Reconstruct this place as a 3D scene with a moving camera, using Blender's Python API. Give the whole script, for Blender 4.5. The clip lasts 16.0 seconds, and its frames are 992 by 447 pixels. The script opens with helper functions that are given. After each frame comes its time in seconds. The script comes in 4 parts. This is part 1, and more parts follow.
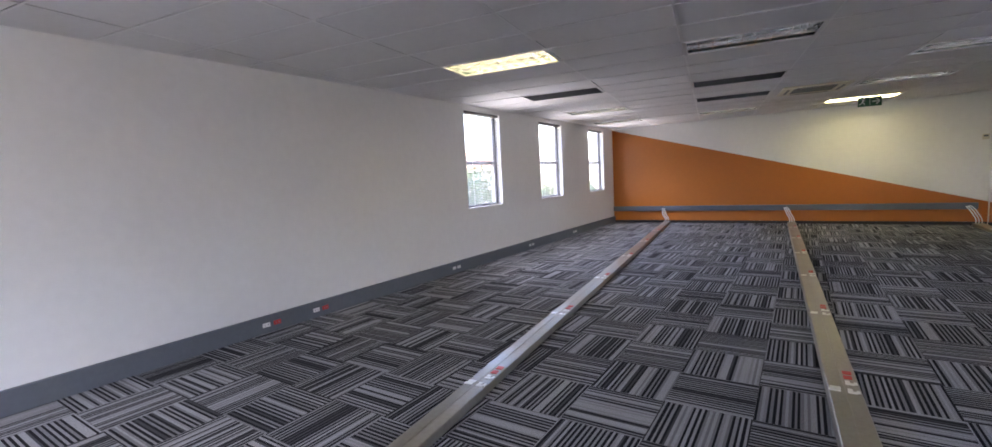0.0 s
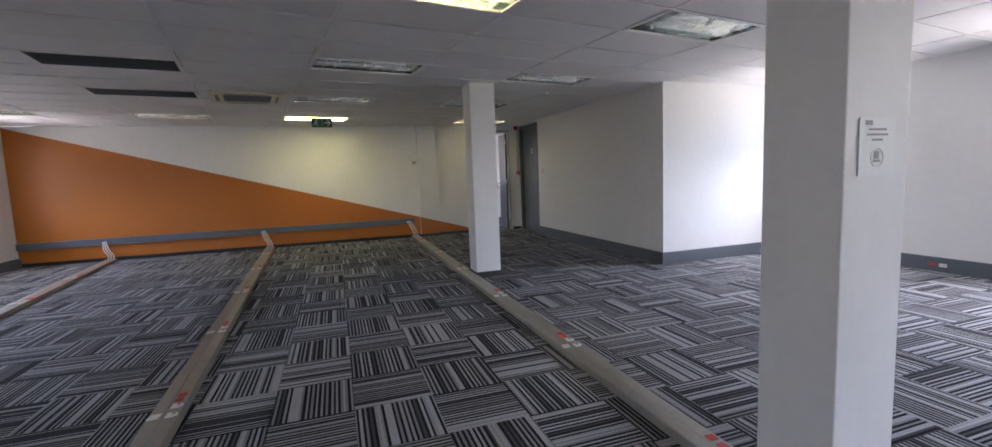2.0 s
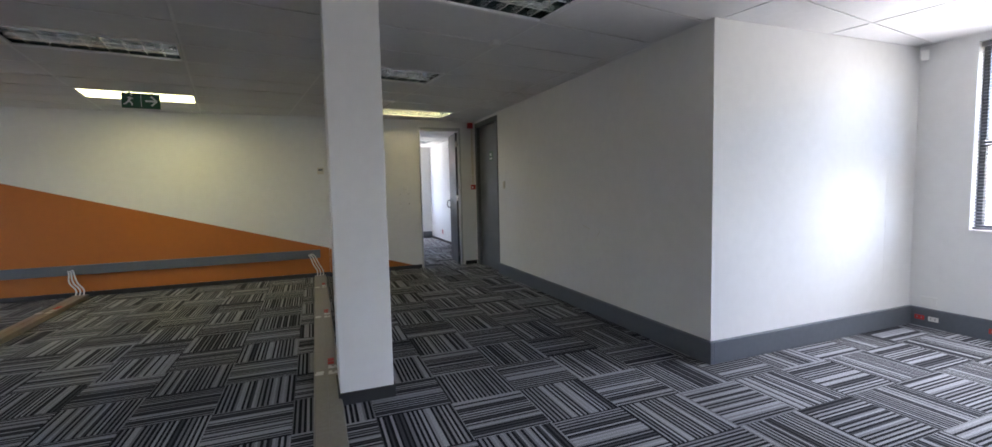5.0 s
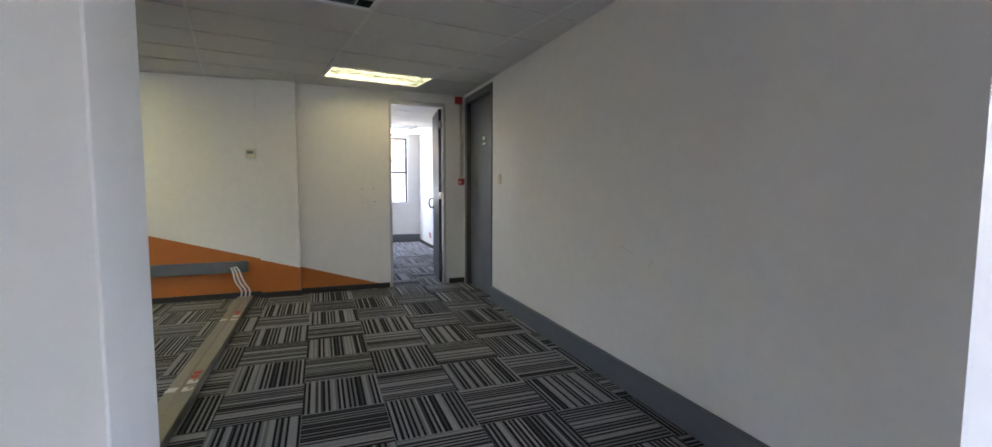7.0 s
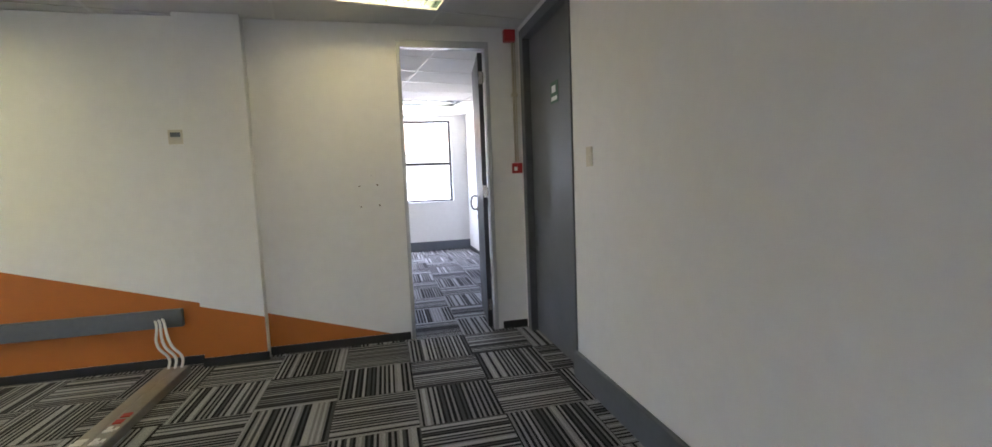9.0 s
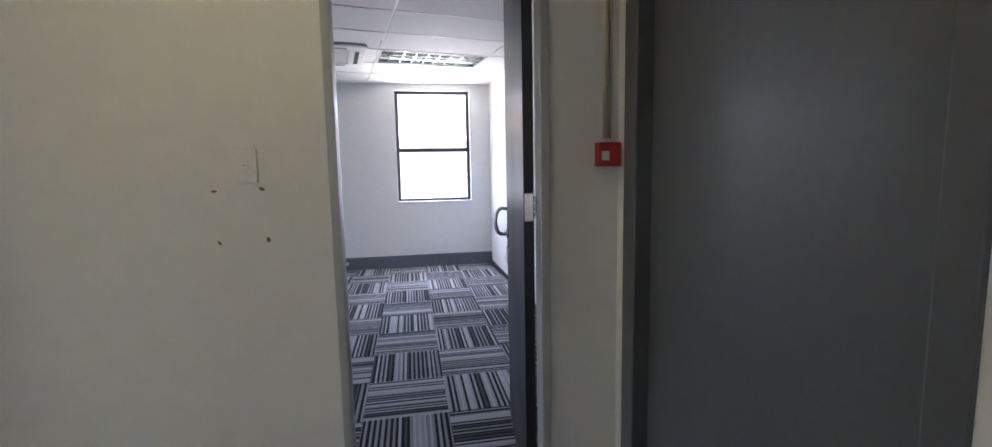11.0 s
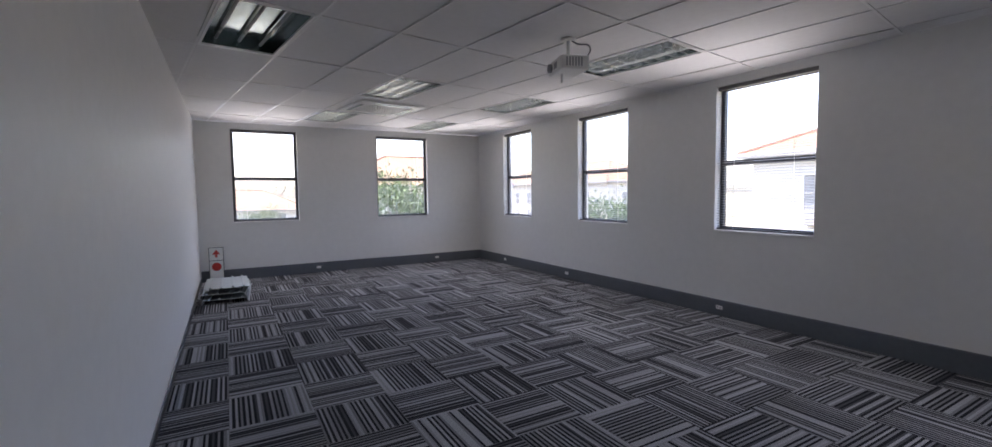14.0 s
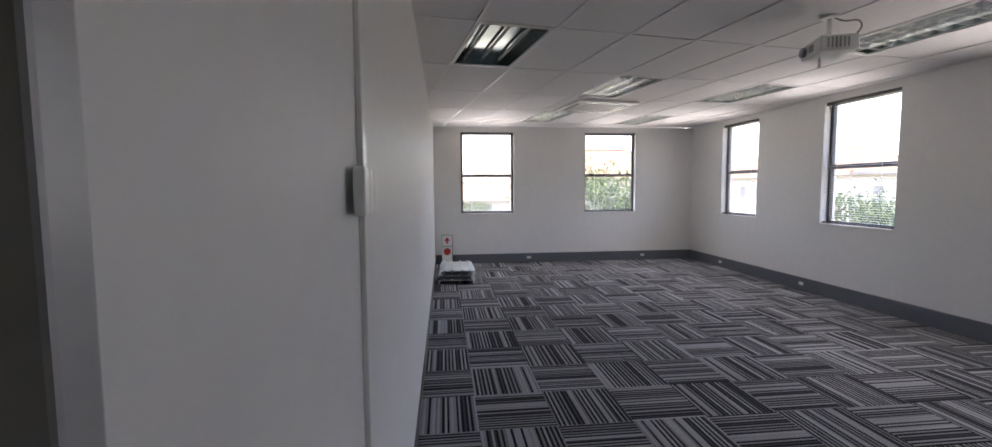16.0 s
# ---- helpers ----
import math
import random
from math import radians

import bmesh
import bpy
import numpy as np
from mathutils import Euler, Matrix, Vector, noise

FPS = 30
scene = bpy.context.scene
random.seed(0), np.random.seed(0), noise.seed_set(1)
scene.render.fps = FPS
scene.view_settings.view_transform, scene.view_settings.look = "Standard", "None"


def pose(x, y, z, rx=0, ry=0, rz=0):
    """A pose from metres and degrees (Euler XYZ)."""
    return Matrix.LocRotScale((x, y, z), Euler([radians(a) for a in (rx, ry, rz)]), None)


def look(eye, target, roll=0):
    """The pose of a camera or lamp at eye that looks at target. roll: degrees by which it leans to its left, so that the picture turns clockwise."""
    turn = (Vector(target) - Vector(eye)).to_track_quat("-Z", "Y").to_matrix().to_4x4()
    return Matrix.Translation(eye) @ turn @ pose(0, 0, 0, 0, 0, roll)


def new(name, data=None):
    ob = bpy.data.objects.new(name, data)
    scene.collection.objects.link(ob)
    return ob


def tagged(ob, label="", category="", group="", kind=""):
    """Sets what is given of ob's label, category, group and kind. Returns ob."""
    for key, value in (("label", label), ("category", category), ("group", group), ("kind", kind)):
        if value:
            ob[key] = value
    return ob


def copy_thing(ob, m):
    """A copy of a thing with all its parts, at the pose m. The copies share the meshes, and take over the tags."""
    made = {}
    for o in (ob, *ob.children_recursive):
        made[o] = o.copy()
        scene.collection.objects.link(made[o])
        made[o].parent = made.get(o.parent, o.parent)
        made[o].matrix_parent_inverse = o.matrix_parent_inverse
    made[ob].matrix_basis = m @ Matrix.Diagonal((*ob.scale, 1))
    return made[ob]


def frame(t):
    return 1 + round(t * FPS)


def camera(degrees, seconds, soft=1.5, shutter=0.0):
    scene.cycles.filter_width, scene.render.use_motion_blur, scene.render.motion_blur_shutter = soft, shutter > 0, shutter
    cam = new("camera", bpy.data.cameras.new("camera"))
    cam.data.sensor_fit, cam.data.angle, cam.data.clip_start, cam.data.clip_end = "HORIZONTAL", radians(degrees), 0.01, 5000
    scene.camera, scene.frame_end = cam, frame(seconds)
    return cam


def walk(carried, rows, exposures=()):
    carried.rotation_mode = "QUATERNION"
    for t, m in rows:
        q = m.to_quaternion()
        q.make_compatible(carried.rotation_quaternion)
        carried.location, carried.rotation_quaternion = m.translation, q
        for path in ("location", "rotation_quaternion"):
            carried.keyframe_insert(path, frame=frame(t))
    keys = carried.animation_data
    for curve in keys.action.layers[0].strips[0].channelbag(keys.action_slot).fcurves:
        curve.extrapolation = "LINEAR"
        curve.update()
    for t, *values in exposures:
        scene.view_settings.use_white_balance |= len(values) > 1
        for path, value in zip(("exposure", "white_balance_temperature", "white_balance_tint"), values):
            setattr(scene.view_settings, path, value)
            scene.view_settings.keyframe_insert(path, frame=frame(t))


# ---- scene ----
cam = camera(93.5, 16.0)
PATH = [
    (0, (1.479, -1.26, 1.480), (0.382, 0.402, 1.288), -3.0),
    (0.5, (1.585, -0.646, 1.495), (1.134, 1.294, 1.314), -2.7),
    (1, (1.919, -0.198, 1.478), (1.915, 1.794, 1.292), -3.8),
    (1.5, (2.299, 0.215, 1.495), (2.697, 2.164, 1.284), -2.9),
    (2, (2.732, 0.707, 1.455), (3.372, 2.591, 1.247), -2.2),
    (2.5, (3.069, 1.174, 1.468), (3.705, 3.06, 1.267), -2.0),
    (3, (3.365, 1.737, 1.444), (4.085, 3.594, 1.260), -2.0),
    (3.5, (3.616, 2.259, 1.456), (4.351, 4.111, 1.290), -1.7),
    (4, (3.869, 2.811, 1.478), (4.617, 4.659, 1.316), -2.0),
    (6.5, (5.191, 5.070, 1.410), (5.884, 6.941, 1.275), 0.1),
    (7, (5.387, 5.669, 1.415), (6.091, 7.534, 1.257), 0.2),
    (7.5, (5.665, 6.270, 1.420), (6.300, 8.158, 1.250), -0.2),
    (8, (5.850, 6.880, 1.370), (6.395, 8.798, 1.217), -1.0),
    (10.5, (6.478, 9.950, 1.415), (6.880, 11.895, 1.182), -2.2),
    (11, (6.570, 10.540, 1.425), (6.928, 12.495, 1.202), -1.1),
    (11.5, (6.640, 11.152, 1.425), (6.984, 13.110, 1.206), -2.0),
    (12, (6.620, 11.780, 1.390), (6.962, 13.744, 1.196), -1.8),
    (12.5, (6.770, 12.270, 1.470), (7.020, 14.246, 1.276), -1.2),
    (13, (6.716, 12.591, 1.430), (6.688, 14.585, 1.266), -0.8),
    (13.5, (6.595, 12.690, 1.475), (5.670, 14.456, 1.314), -2.2),
    (14, (6.534, 12.748, 1.451), (4.804, 13.743, 1.321), -0.7),
    (14.5, (6.553, 12.810, 1.445), (4.692, 13.530, 1.309), -0.5),
    (15, (6.588, 12.820, 1.460), (4.717, 13.511, 1.315), -1.0),
    (15.5, (6.623, 12.703, 1.475), (4.745, 13.374, 1.325), -0.7),
    (16, (6.555, 12.500, 1.515), (4.575, 12.720, 1.362), -0.4),
]
EXPOSURES = [(0, 4.85, 6530, 29), (4, 4.45, 6400, 23), (6.5, 4.95, 6350, 22), (8, 5.25, 6400, 25), (10.5, 5.0, 6250, 24), (11.5, 4.55, 6200, 29), (12, 4.45, 6150, 32), (12.5, 3.95, 6050, 32), (13.5, 3.35, 6450, 28), (14.5, 3.6, 6900, 26), (16, 3.75, 7150, 26)]
walk(cam, [(t, look(eye, target, roll)) for t, eye, target, roll in PATH], EXPOSURES)

# ---- light ----
SUN_ELEV, SUN_AZ = radians(74), radians(180)
world = bpy.data.worlds.new("world")
scene.world = world
world.use_nodes = True
wn = world.node_tree
sky = wn.nodes.new("ShaderNodeTexSky")
sky.sky_type, sky.sun_disc = "NISHITA", False
sky.sun_elevation, sky.sun_rotation = SUN_ELEV, SUN_AZ
sky.dust_density, sky.air_density, sky.ozone_density = 2.5, 1.0, 1.0
wn.nodes["Background"].inputs["Strength"].default_value = 0.15
wn.links.new(sky.outputs[0], wn.nodes["Background"].inputs["Color"])
sun = new("sun", bpy.data.lights.new("sun", "SUN"))
sun.data.energy, sun.data.angle, sun.data.color = 2.0, radians(0.5), (1.0, 0.95, 0.88)
sun.matrix_world = look((0, -40 * math.cos(SUN_ELEV), 40 * math.sin(SUN_ELEV)), (0, 0, 0))


def window_light(axis, side, c, holes, z0, z1, down, up):
    """Two area lamps in each opening of a wall: the sky's light going down and the ground's going up into the room."""
    for a, b in holes:
        for tilt, watts, colour in ((-58, down, (0.88, 0.96, 1.0)), (56, up, (0.95, 0.98, 0.96))):
            lamp = bpy.data.lights.new("window_light", "AREA")
            lamp.shape, lamp.size, lamp.size_y = "RECTANGLE", b - a - 0.1, z1 - z0 - 0.1
            lamp.energy, lamp.color, lamp.spread = watts, colour, radians(104)
            ob = new("window_light", lamp)
            t = radians(tilt)
            mid = Vector((c - side * 0.012, (a + b) / 2, (z0 + z1) / 2)) if axis == "y" else Vector(((a + b) / 2, c - side * 0.012, (z0 + z1) / 2))
            into = Vector((side * math.cos(t), 0, math.sin(t))) if axis == "y" else Vector((0, side * math.cos(t), math.sin(t)))
            ob.matrix_world = look(mid, mid + into)


SILL, HEAD = 1.0, 2.63
WEST = [(5.03, 6.11), (7.66, 8.76), (10.40, 11.48)]
# only the first east opening is seen; the other three are added for light
EAST = [(4.98, 6.09), (2.2, 3.3), (-0.6, 0.5), (-3.4, -2.3)]
# openings in the unseen south wall, added to light the room from behind
SOUTH_UNSEEN = [(-1.5, -0.4), (7.2, 8.3)]
NORTH2 = [(-1.70, -0.69), (0.64, 1.72), (3.09, 4.16), (6.40, 7.50)]
WEST2 = [(12.84, 13.90), (15.36, 16.44)]
window_light("y", 1, -3.2, WEST, SILL, HEAD, 0.9, 0.6)
window_light("y", -1, 10.0, EAST, SILL, HEAD, 2.2, 1.3)
# lamps in the added south openings brighten the near floor and walls
window_light("x", 1, -4.5, SOUTH_UNSEEN, SILL, HEAD, 5.0, 3.0)
window_light("x", -1, 17.67, NORTH2, SILL, HEAD, 1.0, 0.95)
window_light("y", 1, -2.75, WEST2, SILL, HEAD, 1.0, 0.95)

# ---- materials ----
def material(name, color, rough=0.6, metal=0.0, var=0.06, scale=3.0, bump=0.0, bump_scale=200.0, spec=0.5, emit=None, emit_strength=0.0, fine=0.0):
    m = bpy.data.materials.new(name)
    m.use_nodes = True
    nt = m.node_tree
    b = nt.nodes["Principled BSDF"]
    b.inputs["Roughness"].default_value, b.inputs["Metallic"].default_value = rough, metal
    b.inputs["Specular IOR Level"].default_value = spec
    co = nt.nodes.new("ShaderNodeTexCoord")
    n1 = nt.nodes.new("ShaderNodeTexNoise")
    n1.inputs["Scale"].default_value, n1.inputs["Detail"].default_value = scale, 5
    nt.links.new(co.outputs["Object"], n1.inputs["Vector"])
    n2 = nt.nodes.new("ShaderNodeTexNoise")
    n2.inputs["Scale"].default_value, n2.inputs["Detail"].default_value = scale * 14, 3
    nt.links.new(co.outputs["Object"], n2.inputs["Vector"])
    add = nt.nodes.new("ShaderNodeMath")
    add.operation = "ADD"
    nt.links.new(n1.outputs[0], add.inputs[0])
    nt.links.new(n2.outputs[0], add.inputs[1])
    mr = nt.nodes.new("ShaderNodeMapRange")
    mr.inputs[1].default_value, mr.inputs[2].default_value = 0.6, 1.4
    mr.inputs[3].default_value, mr.inputs[4].default_value = 1 - var, 1 + var
    nt.links.new(add.outputs[0], mr.inputs[0])
    hs = nt.nodes.new("ShaderNodeHueSaturation")
    hs.inputs["Color"].default_value = (*color, 1)
    nt.links.new(mr.outputs[0], hs.inputs["Value"])
    nt.links.new(hs.outputs[0], b.inputs["Base Color"])
    rr = nt.nodes.new("ShaderNodeMapRange")
    rr.inputs[1].default_value, rr.inputs[2].default_value = 0.3, 0.7
    rr.inputs[3].default_value, rr.inputs[4].default_value = max(rough - 0.07, 0.02), min(rough + 0.07, 1)
    nt.links.new(n1.outputs[0], rr.inputs[0])
    nt.links.new(rr.outputs[0], b.inputs["Roughness"])
    if bump:
        n3 = nt.nodes.new("ShaderNodeTexNoise")
        n3.inputs["Scale"].default_value, n3.inputs["Detail"].default_value = bump_scale, 4
        nt.links.new(co.outputs["Object"], n3.inputs["Vector"])
        bp = nt.nodes.new("ShaderNodeBump")
        bp.inputs["Strength"].default_value, bp.inputs["Distance"].default_value = bump, 0.004
        nt.links.new(n3.outputs[0], bp.inputs["Height"])
        nt.links.new(bp.outputs[0], b.inputs["Normal"])
    if emit:
        b.inputs["Emission Color"].default_value = (*emit, 1)
        b.inputs["Emission Strength"].default_value = emit_strength
    return m


def carpet_material():
    m = bpy.data.materials.new("striped_carpet")
    m.use_nodes = True
    nt = m.node_tree
    b = nt.nodes["Principled BSDF"]
    b.inputs["Roughness"].default_value, b.inputs["Specular IOR Level"].default_value = 0.95, 0.1
    uv = nt.nodes.new("ShaderNodeUVMap")
    sep = nt.nodes.new("ShaderNodeSeparateXYZ")
    nt.links.new(uv.outputs[0], sep.inputs[0])
    info = nt.nodes.new("ShaderNodeObjectInfo")
    off = nt.nodes.new("ShaderNodeMath")
    off.operation, off.inputs[1].default_value = "MULTIPLY_ADD", 37.0
    nt.links.new(info.outputs["Random"], off.inputs[0])
    nt.links.new(sep.outputs["X"], off.inputs[2])
    step = nt.nodes.new("ShaderNodeMath")
    step.operation, step.inputs[1].default_value = "MULTIPLY", 64.0
    wob = nt.nodes.new("ShaderNodeTexNoise")
    wob.noise_dimensions = "1D"
    wob.inputs["Scale"].default_value = 26
    nt.links.new(off.outputs[0], wob.inputs["W"])
    bend = nt.nodes.new("ShaderNodeMath")
    bend.operation, bend.inputs[1].default_value = "MULTIPLY_ADD", 0.012
    nt.links.new(wob.outputs[0], bend.inputs[0])
    nt.links.new(off.outputs[0], bend.inputs[2])
    nt.links.new(bend.outputs[0], step.inputs[0])
    whole = nt.nodes.new("ShaderNodeMath")
    whole.operation = "FLOOR"
    nt.links.new(step.outputs[0], whole.inputs[0])
    stripe = nt.nodes.new("ShaderNodeTexWhiteNoise")
    stripe.noise_dimensions = "1D"
    nt.links.new(whole.outputs[0], stripe.inputs["W"])
    half = nt.nodes.new("ShaderNodeMath")
    half.operation, half.inputs[1].default_value = "MODULO", 2.0
    nt.links.new(whole.outputs[0], half.inputs[0])
    odd = nt.nodes.new("ShaderNodeMath")
    odd.operation = "ABSOLUTE"
    nt.links.new(half.outputs[0], odd.inputs[0])
    few = nt.nodes.new("ShaderNodeMath")
    few.operation, few.inputs[1].default_value = "LESS_THAN", 0.80
    nt.links.new(stripe.outputs[0], few.inputs[0])
    dark = nt.nodes.new("ShaderNodeMath")
    dark.operation = "MULTIPLY"
    nt.links.new(odd.outputs[0], dark.inputs[0])
    nt.links.new(few.outputs[0], dark.inputs[1])
    greys = nt.nodes.new("ShaderNodeValToRGB")
    greys.color_ramp.interpolation = "CONSTANT"
    el = greys.color_ramp.elements
    el[0].position, el[0].color = 0.0, (0.06, 0.062, 0.07, 1)
    el[1].position, el[1].color = 0.14, (0.19, 0.193, 0.207, 1)
    for p, c in ((0.45, (0.25, 0.254, 0.27)), (0.80, (0.32, 0.325, 0.345))):
        e = el.new(p)
        e.color = (*c, 1)
    nt.links.new(stripe.outputs[0], greys.inputs[0])
    ramp = nt.nodes.new("ShaderNodeMix")
    ramp.data_type = "RGBA"
    nt.links.new(dark.outputs[0], ramp.inputs[0])
    nt.links.new(greys.outputs[0], ramp.inputs[6])
    ramp.inputs[7].default_value = (0.014, 0.015, 0.019, 1)
    co = nt.nodes.new("ShaderNodeTexCoord")
    geo = nt.nodes.new("ShaderNodeNewGeometry")
    fleck = nt.nodes.new("ShaderNodeTexNoise")
    fleck.inputs["Scale"].default_value, fleck.inputs["Detail"].default_value = 170, 3
    nt.links.new(geo.outputs["Position"], fleck.inputs["Vector"])
    wear = nt.nodes.new("ShaderNodeTexNoise")
    wear.inputs["Scale"].default_value, wear.inputs["Detail"].default_value = 0.9, 4
    nt.links.new(geo.outputs["Position"], wear.inputs["Vector"])
    mr = nt.nodes.new("ShaderNodeMapRange")
    mr.inputs[1].default_value, mr.inputs[2].default_value, mr.inputs[3].default_value, mr.inputs[4].default_value = 0.3, 0.7, 0.6, 1.4
    nt.links.new(fleck.outputs[0], mr.inputs[0])
    mw = nt.nodes.new("ShaderNodeMapRange")
    mw.inputs[1].default_value, mw.inputs[2].default_value, mw.inputs[3].default_value, mw.inputs[4].default_value = 0.3, 0.7, 0.85, 1.15
    nt.links.new(wear.outputs[0], mw.inputs[0])
    mul = nt.nodes.new("ShaderNodeMath")
    mul.operation = "MULTIPLY"
    nt.links.new(mr.outputs[0], mul.inputs[0])
    nt.links.new(mw.outputs[0], mul.inputs[1])
    hs = nt.nodes.new("ShaderNodeHueSaturation")
    nt.links.new(ramp.outputs[2], hs.inputs["Color"])
    nt.links.new(mul.outputs[0], hs.inputs["Value"])
    nt.links.new(hs.outputs[0], b.inputs["Base Color"])
    bp = nt.nodes.new("ShaderNodeBump")
    bp.inputs["Strength"].default_value, bp.inputs["Distance"].default_value = 0.5, 0.004
    nt.links.new(fleck.outputs[0], bp.inputs["Height"])
    nt.links.new(bp.outputs[0], b.inputs["Normal"])
    return m


def glass_material():
    m = bpy.data.materials.new("window_glass")
    m.use_nodes = True
    nt = m.node_tree
    nt.nodes.remove(nt.nodes["Principled BSDF"])
    tr = nt.nodes.new("ShaderNodeBsdfTransparent")
    tr.inputs[0].default_value = (0.86, 0.88, 0.88, 1)
    gl = nt.nodes.new("ShaderNodeBsdfGlossy")
    gl.inputs["Roughness"].default_value = 0.02
    mix = nt.nodes.new("ShaderNodeMixShader")
    mix.inputs[0].default_value = 0.05
    nt.links.new(tr.outputs[0], mix.inputs[1])
    nt.links.new(gl.outputs[0], mix.inputs[2])
    nt.links.new(mix.outputs[0], nt.nodes["Material Output"].inputs[0])
    return m


WHITE = material("white_wall_paint", (0.78, 0.78, 0.765), 0.5, var=0.035, scale=0.8, bump=0.06, bump_scale=120)
ORANGE = material("orange_wall_paint", (0.46, 0.135, 0.009), 0.5, var=0.05, scale=1.0, bump=0.06, bump_scale=120)
CEIL = material("ceiling_tile_white", (0.74, 0.735, 0.73), 0.8, var=0.04, scale=1.2, bump=0.1, bump_scale=180)
TBAR = material("ceiling_grid_white", (0.8, 0.8, 0.79), 0.4, var=0.03)
GREY = material("grey_painted_trunking", (0.115, 0.13, 0.15), 0.4, var=0.1, scale=2.0, bump=0.05)
DARK = material("charcoal_door_paint", (0.012, 0.014, 0.019), 0.42, var=0.12, scale=1.5, bump=0.05, bump_scale=60)
FRAME_GREY = material("dark_grey_frame_paint", (0.10, 0.108, 0.12), 0.40, var=0.08, scale=3.0)
JAMB = material("grey_metal_door_frame", (0.45, 0.46, 0.47), 0.35, 0.2, var=0.06)
BLACK = material("black_skirting", (0.018, 0.018, 0.02), 0.45, var=0.15, scale=4.0)
ALU = material("anodised_aluminium_trunking", (0.36, 0.34, 0.30), 0.38, 0.75, var=0.12, scale=2.5, bump=0.04)
FRAME = material("dark_window_frame", (0.05, 0.052, 0.058), 0.4, 0.3, var=0.08)
# blind colours hold the darkness of slats and headrail seen against the sky
SLAT = material("venetian_slat_backlit", (0.13, 0.13, 0.135), 0.45, var=0.04)
SLAT_DARK = material("venetian_headrail_dark", (0.12, 0.12, 0.125), 0.45, var=0.05)
PLASTIC = material("white_plastic", (0.78, 0.78, 0.75), 0.35, var=0.03)
CREAM = material("cream_plastic", (0.62, 0.58, 0.47), 0.4, var=0.04)
LOUVRE = material("louvre_aluminium", (0.90, 0.93, 0.92), 0.22, 0.75, var=0.04)
HOUSING = material("light_housing_reflector", (0.22, 0.28, 0.28), 0.2, 0.9, var=0.05)
RED = material("red_plastic", (0.45, 0.03, 0.03), 0.35, var=0.05)
REDSW = material("red_socket", (0.55, 0.04, 0.03), 0.4, var=0.05)
STEEL = material("brushed_steel", (0.5, 0.48, 0.45), 0.25, 1.0, var=0.06)
GREEN = material("exit_sign_green", (0.02, 0.10, 0.05), 0.4, var=0.05)
SIGNWHITE = material("sign_white", (0.8, 0.82, 0.8), 0.5, var=0.03)
INK = material("sign_ink_grey", (0.3, 0.3, 0.31), 0.6, var=0.05)
CORD = material("white_cable", (0.75, 0.75, 0.72), 0.5, var=0.04)
VENT = material("grille_dark_slats", (0.13, 0.14, 0.15), 0.5, var=0.1)
# near-black colour for the shade behind ceiling grilles
GRILLE_SHADE = material("grille_shade_black", (0.02, 0.02, 0.022), 0.8, var=0.1)
TUBE_OFF = material("fluorescent_tube_glass", (0.5, 0.5, 0.49), 0.3, var=0.03)
TUBE_ON = material("fluorescent_tube_lit", (0.8, 0.8, 0.7), 0.4, emit=(1.0, 0.86, 0.45), emit_strength=0.45)
DIFFUSER = material("lit_diffuser", (0.8, 0.8, 0.7), 0.4, emit=(0.92, 0.9, 0.40), emit_strength=0.5)
GLOW = material("glowing_reflector", (0.7, 0.68, 0.55), 0.4, emit=(0.95, 0.88, 0.46), emit_strength=0.09)
TUBE_DIM = material("fluorescent_tube_dim", (0.8, 0.8, 0.7), 0.4, emit=(1.0, 0.88, 0.55), emit_strength=0.1)
PLASTER = material("chipped_plaster", (0.16, 0.13, 0.10), 0.9, var=0.3, scale=30)
GALV = material("pale_painted_steel_rack", (0.45, 0.50, 0.52), 0.4, 0.4, var=0.1)
HOUSEWALL = material("outside_white_render", (0.5, 0.49, 0.46), 0.8, var=0.06, scale=0.5)
ROOF = material("terracotta_roof_tiles", (0.25, 0.175, 0.105), 0.8, var=0.2, scale=2.0)
RIDGE = material("red_ridge_tiles", (0.26, 0.13, 0.09), 0.8, var=0.15, scale=2.0)
FASCIA = material("painted_gutter_grey", (0.25, 0.25, 0.245), 0.6, var=0.08, scale=1.0)
HOUSEFRAME = material("outside_window_white", (0.7, 0.7, 0.68), 0.5, var=0.04)
GROUND = material("dry_grass_ground", (0.22, 0.2, 0.12), 0.95, var=0.3, scale=0.15)
LEAF = material("tree_leaves", (0.06, 0.10, 0.03), 0.7, var=0.4, scale=2.0)
BARK = material("pale_bark", (0.13, 0.11, 0.09), 0.9, var=0.3, scale=4.0, bump=0.4, bump_scale=20)
HOUSEGLASS = material("outside_window_dark", (0.22, 0.23, 0.235), 0.15, var=0.1)


